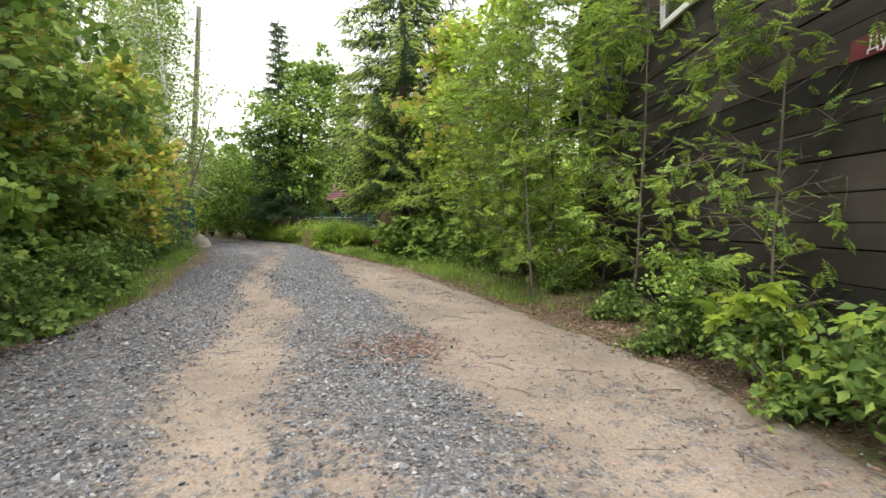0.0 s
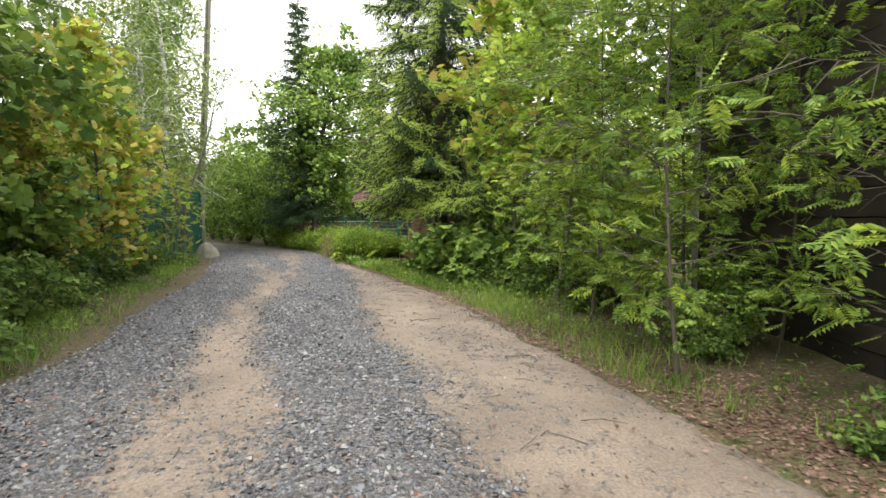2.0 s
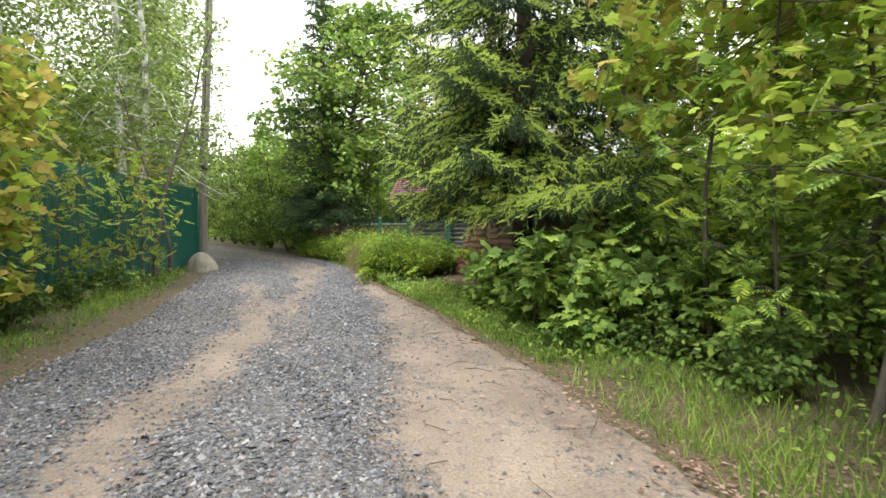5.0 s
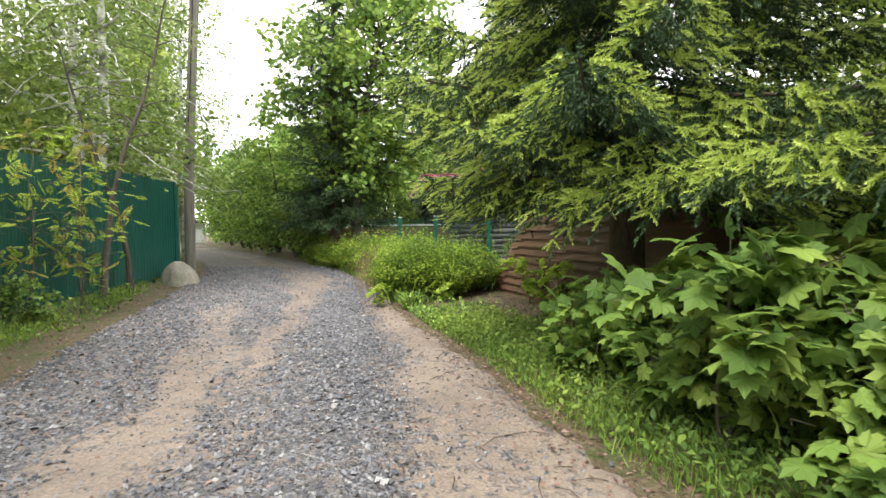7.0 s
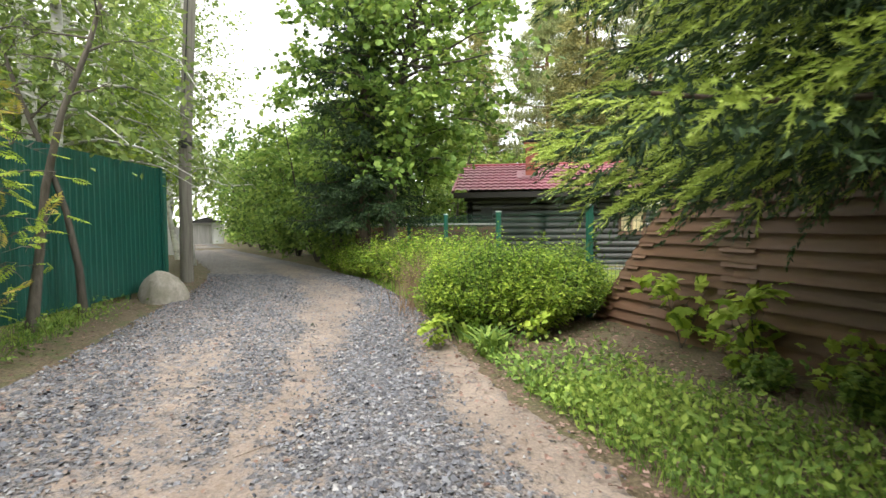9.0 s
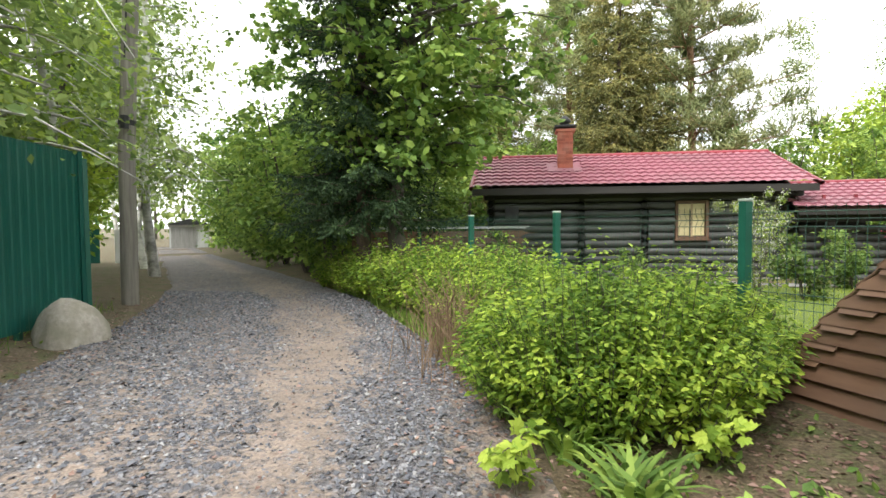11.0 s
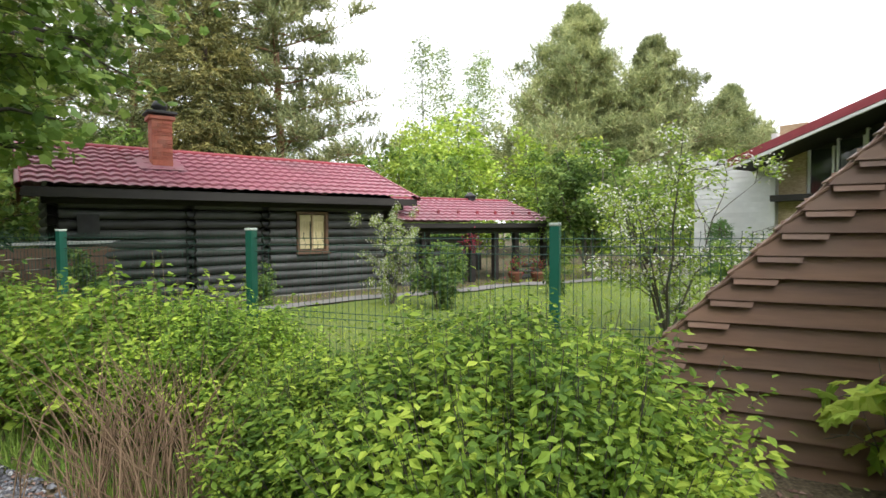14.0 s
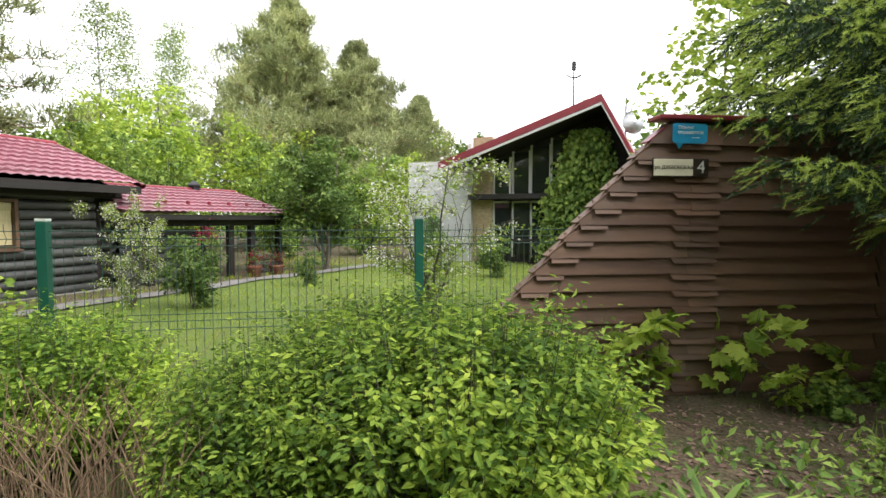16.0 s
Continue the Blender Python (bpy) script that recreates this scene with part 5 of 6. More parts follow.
def spruce(name, seed, h, reach, zb, boughs, step, protos, sl, mats, bark, r0, label, at, tip=0.5, droop=0.45, power=0.85, group="", shape=None, far_z=1e9, low=1.25):
    """A conifer: drooping boughs in spirals with hanging side twigs; old dark needles inside, fresh shoots outside."""
    rng = np.random.default_rng(seed)
    T = Tubes()
    T.add([(0, 0, 0), (0.02, 0, h * 0.3), (0, 0.03, h * 0.65), (0, 0, h)], [r0 * 1.15, r0 * 0.8, r0 * 0.4, 0.015], 9)
    Ps, Ds, Ss, Ms = [], [], [], []

    def lay(P, D, S, fresh):
        Ps.append(P)
        Ds.append(D)
        Ss.append(np.broadcast_to(S, len(P)))
        Ms.append(np.full(len(P), fresh))

    for i in range(boughs):
        t = (i + rng.random()) / boughs
        z = zb + (h - zb) * t ** low
        az = i * 2.399 + rng.uniform(-0.35, 0.35)
        far = 1.9 if z > far_z or (shape and math.cos(az - 0.35) > 0.75) else 1.0
        L = (reach * (1 - (z - zb) / (h - zb)) ** power * rng.uniform(0.75, 1.05) + 0.15) * (shape(az) if shape else 1.0)
        ss = np.linspace(0, 1, 7)
        dr = droop * rng.uniform(0.7, 1.3) * (1 - 0.8 * t)
        c = np.array([math.cos(az), math.sin(az), 0])
        side = np.array([-c[1], c[0], 0])
        bp = np.array([0, 0, z]) + c * (L * ss)[:, None] + np.stack([0 * ss, 0 * ss, L * (0.18 * ss - dr * ss + 0.3 * dr * ss ** 3)], 1)
        bp += side * (np.sin(ss * 3 + rng.uniform(0, 6)) * 0.05 * L)[:, None]
        T.add(bp, 0.007 + 0.016 * L / reach * (1 - ss), 4)
        m = max(4, int(L / (step * far)))
        for j in range(m):
            q = 0.12 + 0.88 * (j + rng.random()) / m
            p0 = np.array([np.interp(q, ss, bp[:, a]) for a in range(3)])
            for sd in (-1, 1):
                tl = (0.4 * L * (1.08 - q) + 0.16) * rng.uniform(0.6, 1.15)
                td = c * rng.uniform(0.5, 0.85) + side * sd * rng.uniform(0.55, 0.95) + np.array([0, 0, rng.uniform(-0.28, 0.04)])
                td /= np.linalg.norm(td)
                k = max(2, int(tl / (sl * far * 0.55)))
                w = (np.arange(k) + rng.random(k) * 0.5) / k
                P = p0 + td * (tl * w)[:, None] + np.stack([0 * w, 0 * w, -0.38 * tl * w ** 2], 1) + rng.normal(0, 0.015, (k, 3))
                D = td + rng.normal(0, 0.28, (k, 3)) + np.array([0, 0, -0.6]) * w[:, None]
                lay(P, D, sl * far * rng.uniform(0.8, 1.25, k), 0)
                # hanging dark under-twigs
                u = (rng.random(k) < 0.5) & (w < 0.55)
                if u.any():
                    lay(P[u], rng.normal(0, 0.3, (u.sum(), 3)) + (0, 0, -1), sl * far * 1.1, 0)
                if rng.random() < tip * (0.45 + 0.6 * q):
                    o = w > 0.3
                    if o.any():
                        for f in (-0.7, 0.7, 0.0):
                            g = rng.random(o.sum()) < 0.75
                            lay(P[o][g] + (0, 0, 0.045), td + side * sd * f * 0.8 + rng.normal(0, 0.22, (g.sum(), 3)) + (0, 0, -0.3), sl * far * 0.88 * rng.uniform(0.8, 1.25, g.sum()), 1)
        lay(bp[1:], np.tile(c, (6, 1)) + rng.normal(0, 0.2, (6, 3)), sl * 1.1, 0)
    k = 12
    lay(np.stack([np.zeros(k), np.zeros(k), h * np.linspace(0.93, 1.0, k)], 1), rng.normal(0, 0.5, (k, 3)) + (0, 0, 1), sl * 1.4, 0)
    P, D, S, I = np.concatenate(Ps), np.concatenate(Ds), np.concatenate(Ss), np.concatenate(Ms)
    e = thing(name, label, "tree", at, 0, group)
    part("trunk", T.mesh("trunk", bark), None, e)
    for kind, pr, nm in ((0, protos[0], "crown"), (1, protos[1], "young_growth")):
        u = I == kind
        if u.any():
            V, F = scatter(pr, P[u], D[u], rng.normal(0, 1, (u.sum(), 3)), S[u])
            part(nm, mesh_arrays(nm, V, F, mats[kind]), None, e)
    return e


def pine(seed, h, reach, zb, limbs, tufts, label, at, mat, airy=False):
    """A pine: rising limbs in loose whorls with side sprays that end in upright needle tufts."""
    rng = np.random.default_rng(seed)
    T = Tubes()
    T.add([(0, 0, 0), (0.1, 0, h * 0.4), (0, 0.1, h * 0.75), (0, 0, h)], [h * 0.016, h * 0.012, h * 0.008, 0.02], 8)
    A = []
    for i in range(limbs):
        t = (i + rng.random()) / limbs
        z = zb + (h - zb) * t
        L = reach * ((math.sin(math.pi * (0.27 + 0.7 * t)) ** 0.8) if airy else (1.02 - t) ** 0.95) * (rng.uniform(0.65, 1.12) if airy else rng.uniform(0.55, 1.18))
        az = i * 2.4 + rng.uniform(-0.4, 0.4)
        ss = np.linspace(0, 1, 5)
        rise = (0.02, 0.12) if airy else (0.12, 0.3)
        lp = np.array([0, 0, z]) + np.stack([math.cos(az) * L * ss, math.sin(az) * L * ss, L * (rise[0] * ss + rise[1] * ss ** 2)], 1)
        T.add(lp, 0.035 * (1.1 - ss), 4)
        for _ in range(7 if airy else 10):
            q = rng.uniform(0.2, 1.0)
            p0 = np.array([np.interp(q, ss, lp[:, a]) for a in range(3)])
            d = np.array([math.cos(az), math.sin(az), 0]) * 0.7 + rng.normal(0, 0.6, 3) * (1, 1, 0.3) + (0, 0, 0.1 if airy else 0.35)
            p1 = p0 + d / np.linalg.norm(d) * L * rng.uniform(0.16, 0.36)
            T.add([p0, p1], [0.012, 0.005], 3)
            n = max(2, int(tufts / limbs / 10))
            w = rng.uniform(0.15, 1.05, n)[:, None]
            A.append(p0 * (1 - w) + p1 * w + rng.normal(0, 0.09 if airy else 0.14, (n, 3)) * (1, 1, 0.6))
    n = 60
    A.append(np.stack([rng.normal(0, 0.12, n), rng.normal(0, 0.12, n), h * rng.uniform(0.93, 1.02, n)], 1))
    P = np.concatenate(A)
    D = rng.normal(0, 0.5, P.shape) + (0, 0, 0.75)
    V, F = scatter(TUFT, P, D, rng.normal(0, 1, P.shape), rng.uniform(0.26, 0.5, len(P)))
    e = thing("pine_tree", label, "tree", at, 0, "pines behind the houses")
    part("trunk", T.mesh("trunk", M["bark_pine"]), None, e)
    part("crown", mesh_arrays("crown", V, F, mat), None, e)
    return e


def gz(x, y):
    return float(ground_z(x, y))


def put(proto, x, y, s=1.0, rz=0.0, sz=None):
    return copy_thing(proto, pose(x, y, gz(x, y) - 0.03, 0, 0, rz) @ Matrix.Diagonal((s, s, sz or s, 1)))


def leafy_mound(name, seed, rx, ry, h, shoots, per, proto, size, leaf_mat, stem_mat, label, at, group, sides=3):
    """A clipped shrub: upright shoots rise from a small footprint to a rounded top, leaves in pairs along them."""
    rng = np.random.default_rng(seed)
    T = Tubes()
    P, D, S = [], [], []
    for i in range(shoots):
        r, a = math.sqrt(rng.random()), rng.uniform(0, 2 * math.pi)
        c = np.array([math.cos(a), math.sin(a)])
        top = h * math.sqrt(max(0.08, 1 - 0.72 * r ** 2.2)) * rng.uniform(0.8, 1.08) + (rng.uniform(0.05, 0.22) if rng.random() < 0.2 else 0)
        b0 = np.array([c[0] * r * rx * 0.45, c[1] * r * ry * 0.45, 0])
        b2_ = np.array([c[0] * r * rx, c[1] * r * ry, top])
        b1_ = (b0 + b2_) / 2 + np.array([c[0] * 0.05, c[1] * 0.05, -0.04]) + rng.normal(0, 0.03, 3)
        T.add([b0, b1_, b2_], [0.0045, 0.003, 0.0012], sides)
        low = 0.38 if r < 0.75 else 0.2
        w = np.sort(rng.uniform(low, 1.0, per)) ** 0.8
        pts = (1 - w)[:, None] ** 2 * b0 + (2 * w * (1 - w))[:, None] * b1_ + w[:, None] ** 2 * b2_
        ang = rng.uniform(0, 2 * np.pi, per)
        out = np.stack([np.cos(ang), np.sin(ang), rng.normal(0.12, 0.3, per)], 1) + np.array([c[0], c[1], 0]) * 0.5 * r
        P.append(pts + out * rng.uniform(0.0, 0.07, per)[:, None])
        D.append(out - (0, 0, 0.32))
        S.append(size * rng.uniform(0.6, 1.2, per) * (1.1 - 0.35 * w))
    P, D, S = np.concatenate(P), np.concatenate(D), np.concatenate(S)
    V, F = scatter(proto, P, D, rng.normal(0, 0.45, P.shape) + (0, 0, 1), S)
    e = thing(name, label, "shrub", at, 0, group)
    part("stem", T.mesh("stem", stem_mat), None, e)
    part("foliage", mesh_arrays("foliage", V, F, leaf_mat), None, e)
    return e


def build_hedge():
    lab, grp = "dense light green leafy hedge shrub beside the gravel", "hedge shrubs along the lane"
    a = leafy_mound("hedge_shrub", 41, 0.98, 0.85, 0.97, 480, 50, OVAL, 0.06, M["leaf_hedge"], M["bark"], lab, (-3.74, 19.06, 0.28), grp)
    c = leafy_mound("hedge_shrub", 43, 0.8, 0.8, 0.95, 200, 26, SMALL, 0.09, M["leaf_hedge"], M["drystem"], lab, (-5.75, 22.9, 0.28), grp)
    for x, y, s, p in ((-3.25, 19.75, 0.9, a), (-4.1, 19.85, 0.8, a), (-4.45, 21.35, 0.85, a), (-5.05, 21.75, 0.85, c), (-4.7, 22.1, 1.0, c), (-5.4, 22.4, 0.9, c), (-6.3, 23.5, 0.9, c), (-5.9, 23.9, 0.95, c), (-6.9, 24.2, 0.85, c), (-7.5, 24.9, 0.8, c), (-8.2, 25.6, 0.7, c), (-7.3, 25.5, 0.9, c)):
        put(p, x, y, s, x * 77 % 360)
    # dry stems in the gap of the hedge
    rng = np.random.default_rng(8)
    T = Tubes()
    for i in range(210):
        x, y = -4.95 + rng.normal(0, 0.2), 20.45 + rng.normal(0, 0.32)
        l = rng.uniform(0.35, 0.85)
        d = rng.normal(0, 0.22, 2)
        z = gz(x, y)
        T.add([(x, y, z), (x + d[0] * l * 0.5, y + d[1] * l * 0.5, z + l * 0.6), (x + d[0] * l * 1.4, y + d[1] * l * 1.4, z + l)], [0.004, 0.0035, 0.0015], 3)
    tagged(new("dry_stems", T.mesh("dry_stems", M["drystem"])), "clump of dry straw-coloured stems in the hedge", "dry stems", kind="stuff")


def build_left_side():
    bush = leaf_tree("maple_bush", 1, 2.4, 1.5, 0.08, 44, 7, 2900, MAPLE_S, 0.14, M["leaf_maple"], M["bark"], 0.022, stems=6, at=(-5.5, 4.2, 0.1), label="young maple thicket with broad green leaves", category="bush", group="maple thicket", cluster=0.1)
    for x, y, s in ((-5.3, 2.4, 1.0), (-5.9, 5.9, 1.05), (-6.3, 7.6, 0.95), (-6.6, 9.4, 0.85), (-6.9, 3.4, 1.3), (-7.6, 6.0, 1.3)):
        put(bush, x, y, s, x * 131 % 360)
    tree = leaf_tree("maple_tree", 2, 6.0, 2.3, 0.22, 42, 8, 3900, MAPLE_S, 0.16, M["leaf_maple"], M["bark"], 0.075, at=(-6.6, 5.0, 0.1), label="slender maple with spreading green crown over the lane edge", group="trees of the thicket", cluster=0.17)
    # the last two stand out of view, added to shade the lane's left edge
    for x, y, s in ((-7.0, 8.2, 0.95), (-8.2, 3.2, 1.1), (-8.6, 10.2, 1.0), (-6.4, 2.2, 1.0), (-5.5, 0.2, 1.05), (-5.6, -2.2, 1.05)):
        put(tree, x, y, s, x * 91 % 360)
    yel = leaf_tree("yellow_maple", 3, 4.7, 0.95, 0.12, 40, 7, 2900, MAPLE_S, 0.13, M["leaf_light"], M["bark"], 0.04, at=(-7.0, 12.3, 0.25), label="young maple with yellow and orange-tinged leaves", group="young maples by the green fence", cluster=0.13, mix=M["leaf_yellow"], mixp=0.6, rise=0.7)
    put(yel, -6.7, 10.7, 0.62, 50)
    put(yel, -7.5, 8.7, 1.1, 210)
    sap = leaf_tree("rowan_sapling", 4, 2.2, 0.55, 0.2, 18, 4, 130, ROWAN, 0.16, M["leaf_light"], M["bark"], 0.018, at=(-8.1, 15.2, 0.35), label="thin sapling with sparse pale leaves before the green fence", group="saplings by the green fence", cluster=0.06, flat=0.3, mix=M["leaf_yellow"], mixp=0.3, category="sapling")
    for x, y, s in ((-8.25, 16.2, 1.1), (-8.0, 16.7, 0.9), (-8.5, 17.3, 1.2), (-7.7, 14.5, 1.0), (-7.5, 13.9, 0.9), (-7.2, 12.9, 0.8)):
        put(sap, x, y, s, x * 311 % 360)
    bent = leaf_tree("bent_sapling", 5, 5.4, 1.0, 0.45, 16, 5, 700, OVAL, 0.085, M["leaf_birch"], M["bark"], 0.055, at=(-8.6, 17.75, 0.35), lean=(1.2, 0.6), label="crooked grey-barked sapling leaning before the green fence", cluster=0.12)
    put(bent, -8.9, 18.7, 0.9, 200)
    # low growth along the left verge
    low = leaf_tree("verge_bush", 6, 0.75, 0.6, 0.05, 20, 5, 1300, SMALL, 0.085, M["leaf_wild"], M["bark"], 0.01, fine=False, stems=7, at=(-4.7, 5.2, 0.1), label="low leafy shrub on the grassy verge", category="bush", group="verge shrubs", cluster=0.07)
    for x, y, s in ((-4.2, 5.4, 1.1), (-4.25, 4.5, 1.25), (-4.55, 6.9, 1.0), (-4.3, 3.5, 1.2), (-4.45, 3.2, 1.1), (-4.6, 4.2, 0.9), (-4.9, 6.6, 0.85), (-5.2, 7.6, 1.0), (-5.6, 8.8, 1.1), (-5.9, 9.8, 0.9), (-6.5, 10.6, 1.2), (-6.7, 11.7, 1.0), (-7.1, 13.0, 0.8), (-7.7, 14.6, 0.7), (-7.9, 15.8, 0.8)):
        put(low, x, y, s, x * 171 % 360)
    return low


def build_birches():
    prof = lambda t: (1 - t) ** 0.6 * 0.9 + 0.15
    b = leaf_tree("birch_tree", 11, 13.0, 2.3, 0.16, 60, 9, 7400, SMALL, 0.13, M["leaf_birch"], M["birch"], 0.12, fine=False, at=(-11.2, 19.8, 0.35), rise=0.5, droop=0.75, cluster=0.24, profile=prof, label="tall birch with white bark and hanging light foliage", group="birches behind the green fence")
    c = leaf_tree("birch_tree", 12, 12.0, 1.9, 0.2, 54, 9, 5600, SMALL, 0.13, M["leaf_birch"], M["birch"], 0.1, fine=False, at=(-10.35, 19.3, 0.35), rise=0.5, droop=0.75, cluster=0.24, profile=prof, label="tall birch with white bark and hanging light foliage", group="birches behind the green fence")
    for x, y, s, p in ((-12.6, 21.8, 1.0, b), (-13.6, 24.2, 1.0, c), (-13.6, 18.4, 1.0, c), (-11.2, 16.4, 0.9, c), (-12.6, 13.2, 1.0, b), (-13.8, 27.2, 0.95, b), (-15.8, 29.2, 0.95, c), (-18.6, 31.8, 1.0, b), (-21.0, 34.8, 1.0, c), (-16.5, 23.5, 1.05, b), (-24.5, 38.5, 1.0, b), (-27.5, 41.0, 1.1, c)):
        put(p, x, y, s, x * 57 % 360)
    return b, c


def build_bend_trees():
    spruce("dark_spruce", 21, 10.0, 1.45, 1.5, 120, 0.15, (NEEDLES_FAR, NEEDLES_FAR), 0.22, [M["needle"], M["needle"]], M["bark_dark"], 0.13, "dark dense spruce beside a big maple", (-7.45, 24.8, 0.25), tip=0.0, droop=0.5)
    leaf_tree("big_maple", 22, 8.2, 3.0, 0.27, 92, 9, 14500, MAPLE_S, 0.13, M["leaf_maple"], M["bark"], 0.17, lean=(0.7, 0.1), at=(-6.6, 24.7, 0.25), label="big broad-leaved maple at the bend of the lane", cluster=0.13, rise=0.45, droop=0.35, mix=M["leaf_rowan"], mixp=0.4, profile=lambda t: min(1.0, 0.4 + 1.3 * t) * (1 - max(0, t - 0.6) * 1.6))
    far = leaf_tree("roadside_tree", 23, 4.6, 2.2, 0.06, 44, 9, 5200, SMALL, 0.18, M["leaf_maple"], M["bark"], 0.06, stems=4, at=(-10.2, 28.2, 0.3), label="bushy green tree at the edge of the lane", group="trees past the bend", cluster=0.18, mix=M["leaf_rowan"], mixp=0.45, fine=False)
    for x, y, s in ((-9.0, 27.0, 0.85), (-12.2, 30.8, 1.0), (-14.4, 33.6, 1.05), (-16.8, 36.2, 1.1), (-19.4, 39.4, 1.15), (-22.0, 43.0, 1.2), (-11.0, 32.0, 1.3), (-14.0, 38.0, 1.4), (-19.0, 46.0, 1.5), (-7.6, 29.6, 0.75), (-7.2, 33.0, 1.1), (-4.0, 34.5, 0.9), (2.2, 33.5, 0.85), (5.4, 33.0, 0.85), (8.2, 30.5, 0.8), (11.5, 29.0, 0.8)):
        put(far, x, y, s, x * 37 % 360)


def build_right_side(low):
    spruce("big_spruce", 31, 12.5, 2.4, 1.7, 145, 0.085, (TWIG, NEEDLES), 0.15, [M["needle"], M["shoot"]], M["bark_dark"], 0.15, "big old spruce with drooping boughs and fresh light tips", (-1.15, 15.5, 0.3), tip=1.0, droop=0.43, power=0.58, shape=lambda az: 0.95 + 0.17 * max(0, math.cos(az - radians(135))) ** 2 - 0.12 * max(0, math.cos(az - radians(215))) ** 4 + 0.28 * max(0, math.cos(az - radians(300))) ** 2, far_z=6.0, low=1.35)
    # big-leaved maple shoots under the spruce
    mb = leaf_tree("maple_shoots", 32, 1.15, 0.85, 0.1, 38, 5, 1050, MAPLE, 0.145, M["leaf_maple"], M["bark"], 0.014, mix=M["leaf_rowan"], mixp=0.4, stems=6, at=(-1.0, 13.4, 0.3), label="maple shoots with large bright leaves under the spruce", category="bush", group="maple shoots", cluster=0.08, flat=0.45)
    for x, y, s, r in ((-0.45, 12.65, 0.8, 80), (-0.5, 14.3, 0.85, 200), (-0.1, 13.5, 0.95, 140), (0.2, 12.6, 0.85, 10), (-1.5, 14.6, 0.75, 20), (-1.75, 17.1, 0.24, 60), (-1.3, 16.6, 0.28, 130)):
        put(mb, x, y, s, r)
    ivy = leaf_tree("maple_seedling", 33, 0.75, 0.35, 0.3, 10, 3, 60, MAPLE, 0.13, M["leaf_light"], M["bark"], 0.008, stems=3, at=(-2.03, 18.3, 0.32), label="maple seedling against the brown boards", category="seedling", group="seedlings by the wall", cluster=0.06, flat=0.5)
    for x, y, s in ((-1.62, 17.7, 1.0), (-1.3, 17.0, 0.6), (-1.85, 17.4, 0.55), (-4.25, 18.05, 0.55), (-3.3, 18.4, 0.5)):
        put(ivy, x, y, s, x * 400 % 360)
    rowan = leaf_tree("rowan_tree", 34, 5.2, 1.35, 0.1, 36, 8, 950, ROWAN, 0.2, M["leaf_rowan"], M["bark"], 0.02, mix=M["leaf_light"], mixp=0.35, at=(2.2, 6.3, 0.1), label="young rowan with feathered leaves before the dark barn", group="young rowans by the barn", cluster=0.1, flat=0.3, rise=0.55, droop=0.25)
    for x, y, s, r in ((1.26, 7.45, 0.9, 140), (1.9, 8.9, 1.05, 200), (1.5, 9.9, 0.95, 250), (2.4, 4.0, 0.75, 10), (2.4, 8.1, 0.85, 300), (0.95, 9.3, 0.8, 330), (0.65, 11.6, 0.95, 120)):
        put(rowan, x, y, s, r)
    m2 = leaf_tree("maple_sapling", 35, 5.6, 1.3, 0.2, 30, 6, 1900, MAPLE_S, 0.095, M["leaf_light"], M["bark"], 0.03, at=(0.8, 10.9, 0.28), label="slim maple sapling with light green leaves by the barn", group="saplings by the barn", cluster=0.13, flat=0.4)
    for x, y, s, r in ((1.3, 11.9, 1.05, 60), (2.0, 12.6, 0.7, 220), (1.1, 13.3, 0.75, 300), (2.4, 14.2, 0.7, 20), (2.0, 17.4, 0.9, 80), (3.2, 16.2, 0.9, 170), (1.0, 16.9, 0.9, 260), (4.2, 16.6, 1.2, 40)):
        put(m2, x, y, s, r)
    y2 = leaf_tree("yellow_tipped_maple", 36, 5.4, 1.2, 0.35, 28, 6, 1500, MAPLE, 0.16, M["leaf_light"], M["bark"], 0.024, at=(0.35, 12.2, 0.28), label="maple with yellow spring leaves in its crown", group="yellow-tipped maples", cluster=0.13, mix=M["leaf_yellow"], mixp=0.5)
    put(ivy, 2.25, 3.8, 1.15, 40)
    put(ivy, 2.4, 3.3, 0.95, 150)
    ob = leaf_tree("hazel_bush", 37, 1.7, 1.1, 0.06, 36, 6, 3000, SMALL, 0.1, M["leaf_rowan"], M["bark"], 0.015, stems=8, at=(0.2, 13.9, 0.3), label="green leafy bush under the trees", category="bush", group="bushes under the trees", cluster=0.09)
    for x, y, s in ((0.9, 12.0, 0.9), (1.6, 10.6, 0.85), (1.4, 15.0, 1.3), (2.6, 13.0, 1.5), (2.4, 16.2, 1.5), (0.5, 16.0, 1.2), (1.9, 8.3, 0.6), (2.3, 5.0, 0.55)):
        put(ob, x, y, s, x * 211 % 360)
    for x, y, s in ((2.0, 4.7, 0.75), (2.25, 3.4, 0.85), (1.9, 6.0, 0.6), (1.7, 7.9, 0.55), (1.0, 10.2, 0.7), (0.45, 11.6, 0.8), (0.05, 12.4, 0.7), (2.45, 2.6, 1.0)):
        put(low, x, y, s, x * 271 % 360)


